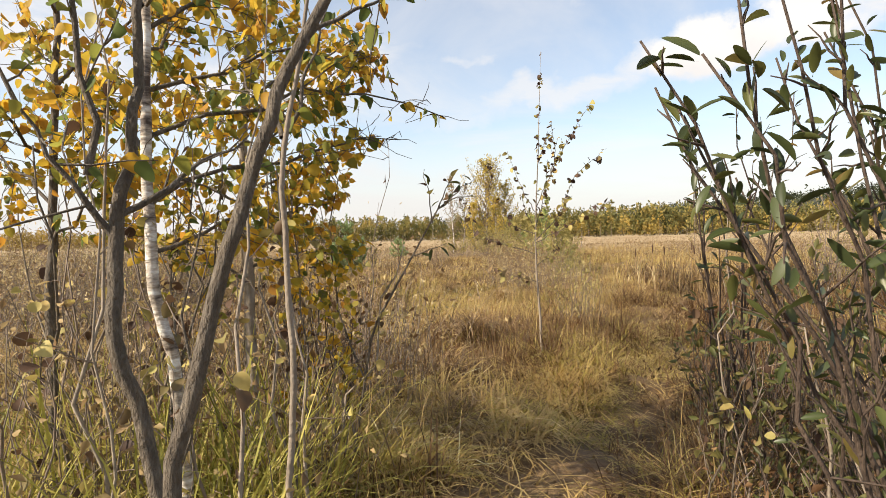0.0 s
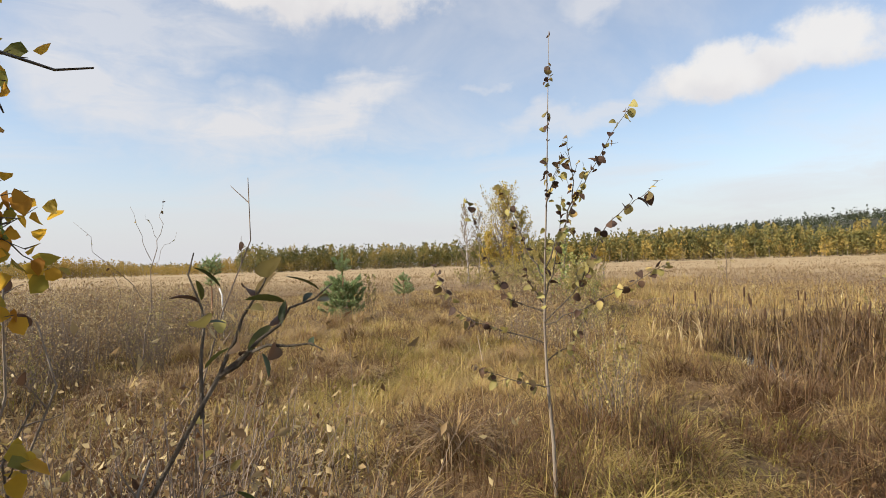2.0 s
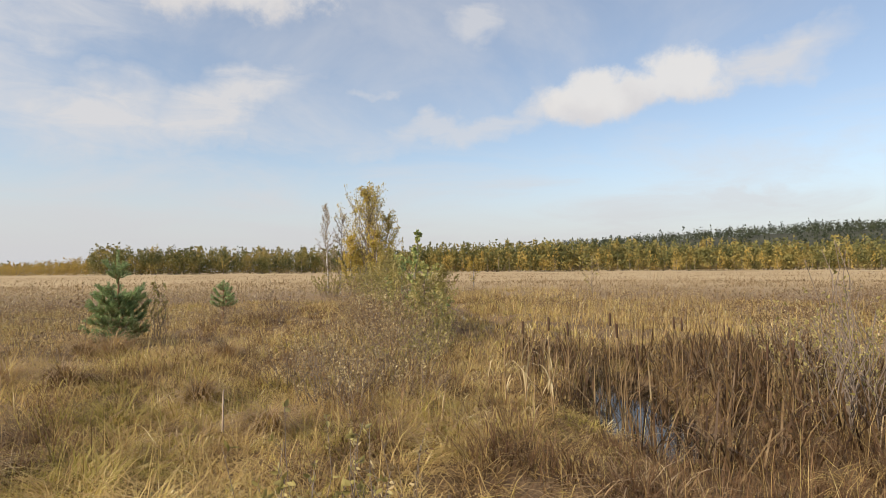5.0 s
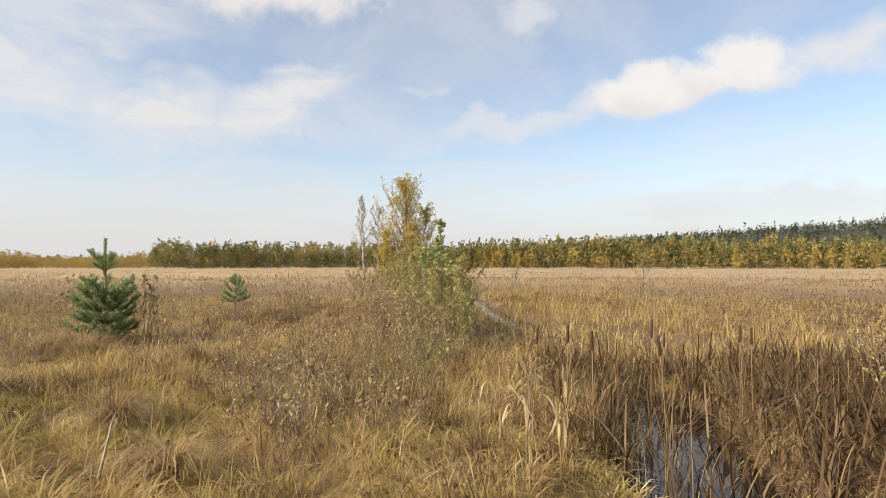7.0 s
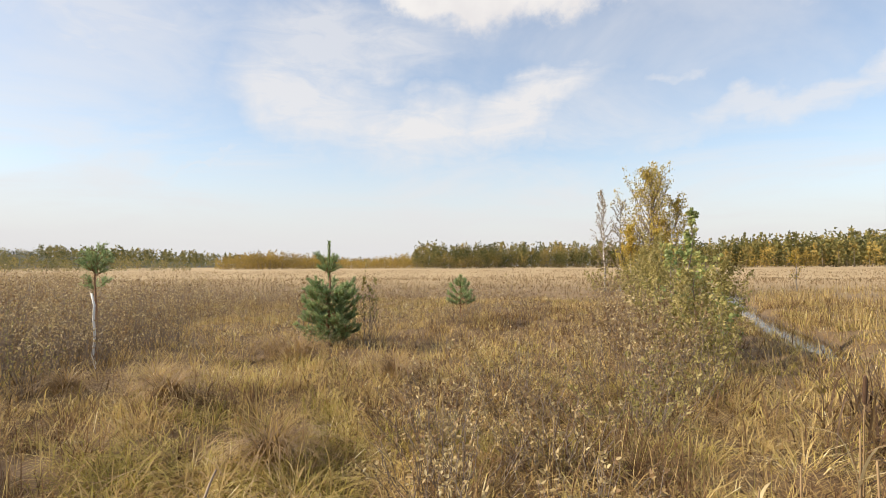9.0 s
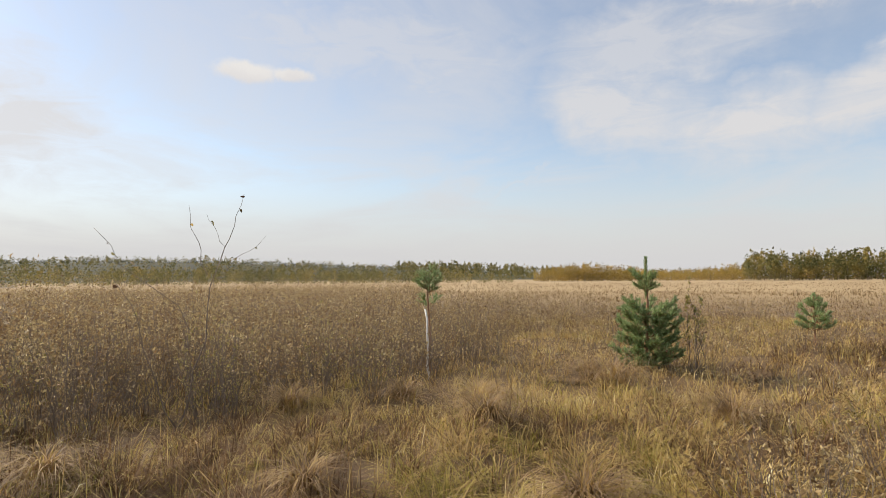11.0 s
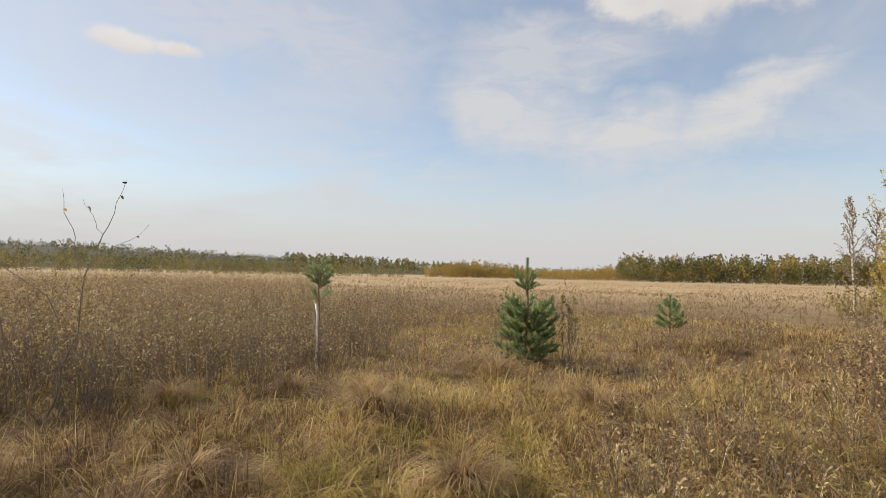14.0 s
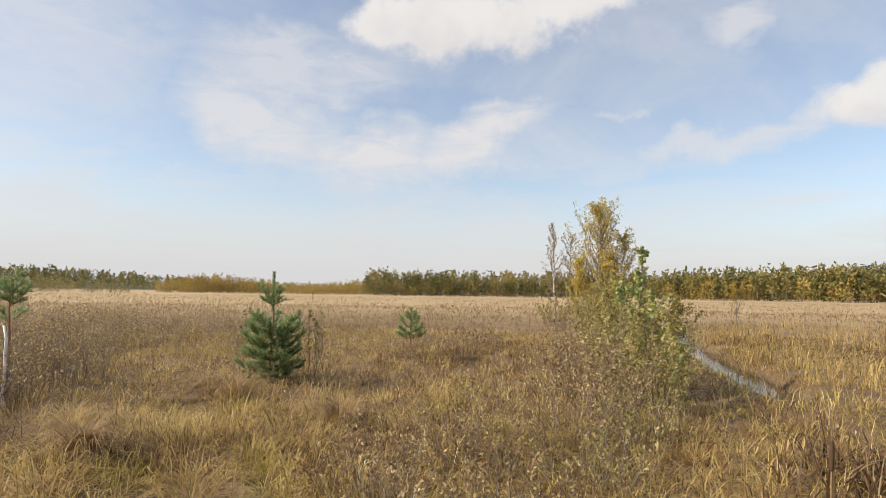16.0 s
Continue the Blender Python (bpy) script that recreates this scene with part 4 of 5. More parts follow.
bush((0.85, 10.9), 0.35, 0.95, 9, 110, "thin-stemmed shrub with few pale leaves near the track", SCRUB, 0.04, 0.005)


def tall_twig_shrub():
    """The taller bare shrub that stands above the thicket."""
    o = np.array([-5.55, 9.9, float(land(-5.55, 9.9))])
    t = thing("bare_shrub", o, "tall bare shrub rising thinly above the thicket", "shrub")
    lines = [bend(o, (-5.5, 10.35, 1.95), 0, 0.012), bend((-5.5, 10.35, 1.95), (-5.57, 10.64, 2.78), 0, 0.03), bend((-5.5, 10.2, 1.75), (-5.73, 10.02, 2.61), 0.0, 0.03),
             bend((-5.52, 10.4, 2.1), (-5.6, 10.2, 2.5), 0, 0.03), bend((-5.5, 10.0, 1.1), (-5.88, 9.03, 2.3), 0, 0.03), bend(o, (-5.5, 9.2, 1.7), 0, 0.03), bend((-5.5, 10.3, 1.7), (-5.5, 10.9, 2.25), 0.0, 0.03)]
    stems_part("stem", t, o, lines, [(0.012, 0.006), (0.006, 0.002), (0.005, 0.002), (0.003, 0.0015), (0.006, 0.002), (0.009, 0.003), (0.004, 0.0015)], TWIG)
    limb_leaves(t, o, lines[1:], 0.35, ASPEN_LEAVES, "leaf", 16, 0.75)


tall_twig_shrub()


def thicket_edge():
    spots_ = []
    for _ in range(4000):
        y = rng.uniform(6.0, 16.5)
        x = -5.3 - 0.14 * (y - 9) - 0.5 * math.sin(y * 0.9) - abs(rng.normal(0, 1.6))
        if all(math.hypot(x - p, y - q) > 0.55 for p, q in spots_):
            spots_.append((x, y))
        if len(spots_) == 52:
            break
    for k, (x, y) in enumerate(spots_):
        bush((x, y), rng.uniform(0.35, 0.6), rng.uniform(0.75, 1.6), 20, int(rng.uniform(180, 420)), "thin-stemmed brown shrub with withered leaves in the thicket", SCRUB if k % 4 else SCRUB_GREEN, 0.034, 0.005, group="shrubs of the western thicket", twigs=4, bare=0.3)


thicket_edge()


def thicket(name, x, y, height, leaves_each, leaf_mat, label, size=0.03, stems_each=3, stem_w=0.006):
    """Countless thin stems with withered leaves."""
    n = len(x)
    idx = np.repeat(np.arange(n), stems_each)
    bx, by = x[idx] + rng.normal(0, 0.09, len(idx)), y[idx] + rng.normal(0, 0.09, len(idx))
    base = np.stack([bx, by, land(bx, by)], -1)
    head = rng.uniform(0, 6.283, len(idx))
    L = height[idx] * rng.uniform(0.45, 1.2, len(idx))
    le, dr = np.abs(rng.normal(0.4, 0.33, len(idx))), rng.uniform(0, 0.35, len(idx))
    v, q, t = blades(base, head, L, np.full(len(idx), stem_w), le, dr, 2)
    ob = tagged(new(name, mesh_of(name, v, [q, t], TWIG)), label, "shrubs", kind="stuff")
    k = np.repeat(np.arange(len(idx)), leaves_each)
    u = rng.uniform(0.35, 1.02, len(k))
    up = 1 / np.sqrt(1 + le[k] ** 2)
    h = L[k] * (le[k] * up * u + dr[k] * 0.75 * u * u)
    z = L[k] * (up * u - dr[k] * 0.62 * u**3)
    p = base[k] + np.stack([np.cos(head[k]) * h, np.sin(head[k]) * h, z], -1) + rng.normal(0, 0.07, (len(k), 3))
    v, f = kites(p, rng.normal(size=(len(k), 3)) + np.array([0, 0, 0.4]), size * rng.uniform(0.6, 1.4, len(k)), 0.5)
    lv = new("withered_leaves", mesh_of("withered_leaves", v, f, leaf_mat))
    lv.parent = ob
    return ob


def make_thickets():
    # the brown thicket to the west of the track
    n = 8500
    x, y = grow(n, -26, -3.5, 4.5, 30)
    edge = -6.0 - 0.9 * np.sin(y * 0.5) - 0.12 * (y - 9) - 2.2 * smooth((y - 15) / 8)
    keep = (x < edge) & ((edge - x) / 3.5 > rng.uniform(0, 1, n)) & (rng.uniform(0, 1, n) < np.exp(-((-6 - x) / 14) ** 2)) & (drift(x, y, 5, 21) > 0.18)
    x, y = x[keep], y[keep]
    thicket("brown_thicket", x, y, 0.7 + 1.0 * drift(x, y, 3.5, 2), 6, SCRUB, "wide thicket of thin brown shrubs with withered leaves", 0.052, 3, 0.005)
    n = 1500
    x, y = grow(n, -9.5, -5.2, 6, 16)
    keep = (x < -5.5 - 0.12 * (y - 9) - 0.5 * np.sin(y * 0.9)) & (rng.uniform(0, 1, n) < 0.6)
    x, y = x[keep], y[keep]
    thicket("near_thicket", x, y, 1.05 + 0.45 * drift(x, y, 3, 7), 9, SCRUB, "thin grey-brown willow shrubs at the edge of the thicket", 0.046, 2, 0.006)
    # the thicket goes on westwards, nearly as high as the eye
    n = 9000
    r, a = rng.uniform(9, 90, n), rng.uniform(radians(-118), radians(-48), n)
    x, y = 1.5 + r * np.sin(a), 6 + r * np.cos(a)
    keep = (np.degrees(a) < -52 - 3 * drift(x, y, 20, 51)) & (x < -8.5) & (drift(x, y, 6, 52) > 0.12)
    x, y = x[keep], y[keep]
    thicket("far_thicket", x, y, 1.2 + 0.6 * drift(x, y, 5, 53), 8, SCRUB, "brown thicket of young birches and willows stretching west", 0.065, 3, 0.008)
    # low scrub in the open meadow
    n = 4800
    r, a = np.sqrt(rng.uniform(10**2, 42**2, n)), rng.uniform(radians(-60), radians(48), n)
    x, y = 1.5 + r * np.sin(a), 6 + r * np.cos(a)
    keep = (drift(x, y, 8, 31) > 0.40) & (dry(x, y) > 0.9) & (off_track(x, y) > 4)
    thicket("meadow_scrub", x[keep], y[keep], 0.5 + 0.5 * drift(x[keep], y[keep], 3, 3), 5, SCRUB, "scattered thin dry shrubs across the open meadow", 0.05, 2)
    n = 2300
    x, y = grow(n, -17, -3.2, 13.5, 36)
    keep = (drift(x, y, 5, 41) > 0.30) & (x < -3.4 - 0.10 * (y - 14) + 0.8 * np.sin(y * 0.8)) & (np.hypot(x + 4.69, y - 17.6) > 1.0)
    thicket("west_meadow_scrub", x[keep], y[keep], 0.55 + 0.55 * drift(x[keep], y[keep], 3, 43), 5, SCRUB, "thin brown dry shrubs spreading through the western meadow", 0.046, 2, 0.005)
    n = 1500
    x, y = grow(n, 5.5, 26, 9, 34)
    keep = (drift(x, y, 7, 13) > 0.4) & (dry(x, y) > 0.95)
    thicket("eastern_scrub", x[keep], y[keep], 0.7 + 0.35 * drift(x[keep], y[keep], 5, 9), 5, RUSSET, "leafy russet-brown scrub beyond the pond", 0.045)
    # brown shrub stems west of the start
    n = 1000
    x, y = grow(n, -5, -0.4, 0.9, 5.5)
    keep = (off_track(x, y) > 0.75) & (rng.uniform(0, 1, n) < 0.75)
    thicket("birch_undergrowth", x[keep], y[keep], 0.75 + 0.5 * drift(x[keep], y[keep], 3, 17), 4, SCRUB, "thin brown stems and dry herbs under the young birches", 0.04, 2, 0.005)
    n = 560
    x, y = grow(n, 0.75, 3.4, 1.0, 5.0)
    keep = (off_track(x, y) > 0.65)
    thicket("willow_undergrowth", x[keep], y[keep], 0.55 + 0.4 * drift(x[keep], y[keep], 3, 19), 3, RUSSET, "reddish thin stems under the willow shrub", 0.03, 3, 0.004)


make_thickets()


# ---- cattails ----
def cattail(place, spike_top, label, tilt=0.0, spike=0.17):
    o = np.array([*place, float(min(land(*place), -0.15))])
    t = thing("cattail", o, label, "cattail", "cattails in the pond")
    H = spike_top - o[2]
    a = rng.uniform(0, 6.283)
    dx, dy = math.cos(a) * tilt, math.sin(a) * tilt
    line = np.array([(0, 0, -0.05), (dx * 0.1, dy * 0.1, H * 0.4), (dx * 0.5, dy * 0.5, H * 0.75), (dx, dy, H)])
    part("stem", Heap_of(tube(line, [0.006, 0.005, 0.004, 0.003], 6)).mesh("stem", STALK), t)
    ax = (line[-1] - line[-2]) / np.linalg.norm(line[-1] - line[-2])
    u = np.array([-1, -0.97, -0.9, -0.5, -0.12, -0.03, 0.0]) * spike
    r = np.array([0.3, 0.75, 1, 1.05, 0.95, 0.7, 0.2]) * 0.0125
    part("spike", Heap_of(tube(line[-1] + u[:, None] * ax, r, 8)).mesh("spike", SPIKE), t, "velvety dark brown seed spike")
    part("tip", Heap_of(tube(np.array([line[-1], line[-1] + ax * 0.05, line[-1] + ax * rng.uniform(0.08, 0.16)]), [0.003, 0.002, 0.0008], 4)).mesh("tip", STALK), t)
    for _ in range(8):
        b = np.array([[*(rng.normal(0, 0.02, 2)), -0.03]])
        v, q, f = blades(b, rng.uniform(0, 6.283, 1), np.array([H * rng.uniform(0.6, 1.0)]), np.array([rng.uniform(0.010, 0.017)]), np.array([rng.uniform(0.05, 0.22)]), np.array([rng.uniform(0.05, 0.55)]), 6)
        part("leaf", mesh_of("leaf", v, [q, f], REED), t)


for (cx, cy), top, tl in (((3.15, 11.65), 1.0, 0.03), ((3.33, 11.41), 0.97, 0.02), ((3.925, 11.73), 1.04, 0.02), ((3.83, 11.05), 0.98, 0.10), ((3.85, 10.61), 0.79, 0.03),
                          ((5.0, 12.22), 0.94, 0.02), ((5.06, 12.15), 0.92, 0.03), ((5.57, 11.96), 0.82, 0.04), ((5.07, 10.39), 0.80, 0.04), ((5.9, 11.2), 0.72, 0.05),
                          ((5.35, 11.3), 0.55, 0.03), ((6.3, 12.6), 0.7, 0.05), ((4.55, 13.2), 0.75, 0.05), ((2.95, 12.3), 0.9, 0.04)):
    cattail((cx, cy), top, "cattail with a brown seed spike standing in the pond", tl)


def make_reeds():
    n = 2100
    x, y = grow(n, 2.6, 8.6, 9.0, 15.2)
    d = ditch(x, y)
    keep = rng.uniform(0, 1, n) < np.where(d > 0.55, 0.12, 0.62) * np.exp(-((x - 5.6) / 2.7) ** 4) * np.where(y < 10.4, 0.5, 1) * np.where(x < 3.2, 0.3, 1)
    x, y = x[keep], y[keep]
    idx = np.repeat(np.arange(len(x)), 5)
    bx, by = x[idx] + rng.normal(0, 0.035, len(idx)), y[idx] + rng.normal(0, 0.035, len(idx))
    n = len(idx)
    L = rng.uniform(0.30, 0.82, n)
    for share, mat_, label in ((0.62, REED_DARK, "dark brown cattail leaves, bent and broken, standing in the pond"), (1.0, REED, "long dry cattail leaves, bent and broken, standing in the pond")):
        k = (rng.uniform(0, 1, n) < share) & (L > 0)
        m = int(k.sum())
        v, q, t = blades(np.stack([bx[k], by[k], np.maximum(land(bx[k], by[k]), -0.22)], -1), rng.uniform(0, 6.283, m), L[k], rng.uniform(0.012, 0.026, m), np.abs(rng.normal(0.16, 0.15, m)),
                         np.where(rng.uniform(0, 1, m) < 0.55, rng.uniform(0.6, 1.15, m), rng.uniform(0, 0.35, m)), 5, np.where(rng.uniform(0, 1, m) < 0.42, rng.uniform(0.7, 1.6, m), 0))
        tagged(new("cattail_leaves", mesh_of("cattail_leaves", v, [q, t], mat_)), label, "reeds", kind="stuff")
        L = np.where(k, 0, L)
    n = 2600
    x, y = grow(n, 3.5, 22, 13, 46)
    keep = (dry(x, y) > 0.3) & (rng.uniform(0, 1, n) < np.exp(-((x - 6) / 8) ** 2)) & (drift(x, y, 7, 77) > 0.35)
    tussocks("reed_bed", x[keep], y[keep], 7, 0.58, 0.016, STRAW, "pale upright reeds beyond the ditch", 0.3, 0.12, 0.3, 1)


make_reeds()


def dry_stalk(place, height, lean_):
    o = np.array([*place, float(land(*place))])
    t = thing("dry_reed_stalk", o, "bleached dry reed stalk with folded leaves beside the pond", "reed", "dry reed stalks")
    top = np.array([lean_, 0.02, height])
    part("stem", Heap_of(tube(bend((0, 0, -0.05), top, 0, 0.01, 6), np.linspace(0.008, 0.004, 6), 6)).mesh("stem", STALK), t)
    for k in range(4):
        b = np.array([top * rng.uniform(0.1, 0.75)])
        v, q, f = blades(b, rng.uniform(0, 6.283, 1), np.array([height * rng.uniform(0.4, 0.7)]), np.array([0.022]), np.array([0.15]), np.array([rng.uniform(0.3, 1.0)]), 6, np.array([rng.uniform(0, 0.9)]))
        part("leaf", mesh_of("leaf", v, [q, f], DRY_LEAF), t)


for p, h_, l_ in (((2.48, 10.85), 0.62, 0.0), ((2.66, 10.7), 0.72, 0.04), ((2.86, 10.3), 0.55, -0.05), ((2.75, 11.4), 0.75, 0.03), ((2.3, 11.0), 0.45, 0.04), ((1.75, 10.2), 0.35, 0.05), ((2.95, 10.75), 0.6, 0.06), ((3.05, 11.1), 0.7, -0.04), ((2.6, 10.1), 0.5, 0.03)):
    dry_stalk(p, h_, l_)


def stick(a, b, r, label):
    a, b = np.array(a, float), np.array(b, float)
    t = thing("dead_stick", a, label, "stick")
    part("wood", Heap_of(tube(bend((0, 0, 0), b - a, 0.0, 0.004, 7), np.linspace(r, r * 0.5, 7), 6)).mesh("wood", DEADWOOD), t)


stick((-0.27, 10.26, 0.10), (-0.36, 10.58, 0.43), 0.012, "bleached dead stick leaning out of the grass")


stick((-3.0, 6.58, 0.05), (-2.29, 6.63, 1.0), 0.014, "grey-brown dead branch leaning out of the grass")


# ---- trees in the middle distance ----
def small_tree(name, place, height, radius, label, leaf_mat, bark, n_leaf, size, low=0.25, lean_=0.0, trunk_r=None, wide=0.8, limbs=26, tall=1.0):
    o = np.array([*place, float(land(*place))])
    t = thing(name, o, label, "tree")
    r0 = trunk_r or 0.012 * height
    P = bend((0, 0, -0.1), (lean_, 0, height), 0, 0.008, 10)
    part("trunk", Heap_of(tube(P, np.linspace(r0, 0.008, 10), 8)).mesh("trunk", bark), t)
    h, lp, la = Heap(), [], []
    for k in range(limbs):
        u = low + (0.97 - low) * (k + rng.uniform(0, 1)) / limbs
        p = np.array([np.interp(u * 9, np.arange(10), P[:, i]) for i in range(3)])
        a = rng.uniform(0, 6.283)
        w = (u - low) / (1 - low)
        L = radius * (0.12 + 1.0 * (1 - w) ** 0.75 * min(1, 0.45 + 2.2 * w)) * rng.uniform(0.65, 1.25)
        q = p + np.array([math.cos(a) * L, math.sin(a) * L, L * rng.uniform(0.7, 1.6) * tall])
        Q = bend(p, q, 0, 0.04, 6)
        h.add(*tube(Q, np.linspace(r0 * 0.3, r0 * 0.06, 6), 4))
        lines = [Q] + twigs_off(Q, 5, L * 0.6, 0.7, 0.35)
        for W in lines[1:]:
            h.add(*tube(W, np.linspace(r0 * 0.1, r0 * 0.05, len(W)), 3))
        m = max(2, int(n_leaf / limbs / len(lines)))
        for W in lines:
            s = rng.uniform(0.15, 1.05, m)[:, None]
            lp.append(W[0] + (W[-1] - W[0]) * s + rng.normal(0, 0.05 * radius, (m, 3)))
            la.append(rng.normal(size=(m, 3)) + np.array([0, 0, -0.4]))
    tagged(part("branch_mass", h.mesh("branch_mass", TWIG), t), kind="stuff")
    lp, la = np.concatenate(lp), np.concatenate(la)
    v, f = kites(lp, la, size * rng.uniform(0.6, 1.3, len(lp)), wide)
    part("crown", mesh_of("crown", v, f, leaf_mat), t)
    return t


small_tree("birch_tree", (-0.85, 40.4), 6.4, 1.7, "young birch with a golden-yellow crown, thin at the top", GOLD, BIRCH, 7000, 0.09, 0.05, 0.1, wide=0.75, limbs=90, tall=1.6)
small_tree("birch_tree", (0.15, 41.2), 4.9, 1.2, "young birch with a yellow-olive crown", GOLD, BIRCH, 3600, 0.085, 0.08, 0.35, wide=0.7, limbs=50, tall=1.6)
small_tree("birch_tree", (-3.2, 40.8), 5.6, 0.95, "slim pale birch that has lost most leaves", BIRCH_PALE, BIRCH, 800, 0.085, 0.2, -0.15, limbs=36, tall=1.2)
small_tree("birch_tree", (-2.5, 41.4), 5.1, 0.9, "slim pale birch that has lost most leaves", BIRCH_PALE, BIRCH, 700, 0.085, 0.2, 0.1, limbs=32, tall=1.2)
small_tree("birch_tree", (-1.7, 39.6), 3.4, 0.8, "low golden birch at the foot of the taller ones", GOLD, BIRCH, 2400, 0.09, 0.03, 0, limbs=44, tall=1.8)
small_tree("birch_tree", (-0.2, 39.4), 3.8, 0.8, "low golden birch at the foot of the taller ones", GOLD, BIRCH, 2400, 0.09, 0.03, 0, limbs=44, tall=1.8)
for p in ((-2.9, 39.0), (-1.2, 38.2), (0.4, 38.5), (1.3, 39.5), (-0.4, 35.0), (0.5, 31.0), (0.2, 27.5)):
    bush(p, 1.1, 1.75, 44, 2200, "dense leafy shrub below the birch trees", SCRUB_GREEN, 0.075, 0.008, group="shrubs along the track")
small_tree("aspen_tree", (1.78, 20.83), 2.75, 0.30, "young green aspen with round shiny leaves", ASPEN_GREEN, BARK_ASPEN, 900, 0.075, 0.1, 0.0, 0.02, 0.9, 22, 1.5)
for p, hgt, r, n in (((1.35, 21.4), 2.0, 0.55, 700), ((2.05, 20.2), 1.75, 0.5, 600), ((2.35, 19.3), 1.3, 0.4, 450)):
    small_tree("aspen_tree", p, hgt, r, "low green aspen with round yellowing leaves in the shrubs", ASPEN_GREEN, BARK_ASPEN, n, 0.07, 0.08, 0.0, 0.014, 0.9, 20, 1.2)
small_tree("willow_shrub", (2.3, 19.4), 1.65, 0.55, "olive-green willow shrub beside the ditch", SCRUB_GREEN, TWIG, 2200, 0.062, 0.04, 0, 0.014, 0.5, 30, 1.3)
small_tree("willow_shrub", (1.9, 18.2), 1.35, 0.55, "yellowing willow shrub beside the ditch", SCRUB_GREEN, TWIG, 2000, 0.058, 0.04, 0, 0.012, 0.5, 28, 1.2)
small_tree("willow_shrub", (1.2, 19.3), 1.7, 0.55, "grey-green willow shrub among the aspens", SCRUB_GREEN, TWIG, 2000, 0.062, 0.04, 0, 0.012, 0.5, 28, 1.3)
small_tree("willow_shrub", (0.9, 22.5), 2.1, 0.7, "olive-green willow shrub among the aspens", SCRUB_GREEN, TWIG, 2200, 0.068, 0.04, 0, 0.014, 0.5, 30, 1.3)
small_tree("birch_sapling", (6.2, 44.4), 2.2, 0.6, "small yellow-leaved birch sapling with a white stem", YELLOW, BIRCH, 260, 0.07, 0.35, 0, 0.035, limbs=14)
small_tree("birch_sapling", (12.4, 38.0), 2.4, 0.7, "sparse yellowish sapling standing in the reeds", SCRUB_GREEN, TWIG, 300, 0.07, 0.2, 0, limbs=16)


# ---- far woods ----
def woods(name, az, dist, depth, height, n, material, label, conifer=False, clumps=46, trunks=True, wide=0.22, big=1.0):
    """A stretch of forest as one mesh: trunks and ragged crowns of many leaf clumps. az, height: stops over the stretch."""
    h = Heap()
    a = np.sort(rng.uniform(az[0], az[-1], n))
    d = dist + depth * rng.uniform(0, 1, n) ** 1.2
    x, y = 1.5 + d * np.sin(np.radians(a)), 6 + d * np.cos(np.radians(a))
    H = np.interp(a, az, height) * np.clip(rng.normal(0.70, 0.14, n) + 0.24 * drift(x, y, 22, 61) + np.where(rng.uniform(0, 1, n) < 0.08, 0.14, 0), 0.35, 1.12)
    z = land(x, y)
    k = np.repeat(np.arange(n), clumps)
    if conifer:
        u = rng.uniform(0.05, 1, len(k))
        rad = wide * H[k] * (1.02 - u) * np.sqrt(rng.uniform(0.1, 1, len(k)))
    else:
        u = rng.beta(1.35, 1.25, len(k)) * 0.97 + 0.03
        prof = np.clip(np.minimum(1.0, (1.03 - u) * 1.9), 0.05, 1) * np.clip(0.45 + 2 * u, 0, 1)
        rad = wide * H[k] * prof * np.sqrt(rng.uniform(0, 1, len(k))) * rng.uniform(0.6, 1.2, n)[k]
    t = rng.uniform(0, 6.283, len(k))
    p = np.stack([x[k] + rad * np.cos(t), y[k] + rad * np.sin(t), z[k] + u * H[k]], -1)
    ax = rng.normal(size=(len(k), 3)) * np.array([1, 1, 0.8]) + np.array([0, 0, -0.5 if conifer else 0.9])
    v, f = kites(p, ax, (0.075 if conifer else 0.085) * big * H[k] * rng.uniform(0.5, 1.4, len(k)), 0.6, 0.2)
    crown = new(name, mesh_of(name, v, f, material))
    tagged(crown, label, "woods", kind="stuff")
    if trunks:
        pick = rng.uniform(0, 1, n) < 0.5
        v, q, tt = blades(np.stack([x, y, z], -1)[pick], rng.uniform(0, 6.283, pick.sum()), H[pick] * 0.6, H[pick] * 0.02, np.full(pick.sum(), 0.02), np.zeros(pick.sum()), 1)
        tr = new("trunks", mesh_of("trunks", v, [q, tt], BARK_ASPEN))
        tr.parent = crown
    return crown


woods("birch_woods", [-27.5, -26, -24, -20, -14, -8, 0, 4, 12, 24, 36, 52], 345, 40, [14.5, 16, 14, 14.5, 14.5, 14.5, 15.0, 17.0, 17.5, 16.5, 15.5, 15.5], 2300, WOODS, "autumn birch and alder woods along the field edge", clumps=60, wide=0.22)
woods("pine_woods", [-26, -18, -10, 0], 392, 25, [15.5, 16.2, 16.8, 15], 150, WOODS_PINE, "dark pines standing behind the birch woods", clumps=50, wide=0.2)
woods("gold_woods", [-46, -43.5, -40, -34, -31, -27.5], 370, 40, [7.0, 10.5, 10.5, 6.5, 7.5, 10], 760, WOODS_GOLD, "young golden birches along the field edge", clumps=46, wide=0.24)
woods("gold_woods", [1.0, 4, 9], 338, 12, [11, 13, 11], 34, WOODS_GOLD, "golden birches at the edge of the field", clumps=60)
woods("gold_woods", [10, 52], 335, 14, [12, 13], 40, WOODS_GOLD, "scattered golden birches before the hill", clumps=60)
woods("far_woods", [-60, -54, -46, -40, -27], 880, 160, [14, 17, 16, 14, 14], 700, WOODS, "distant woods beyond the field", clumps=26, trunks=False, big=2.2, wide=0.4)
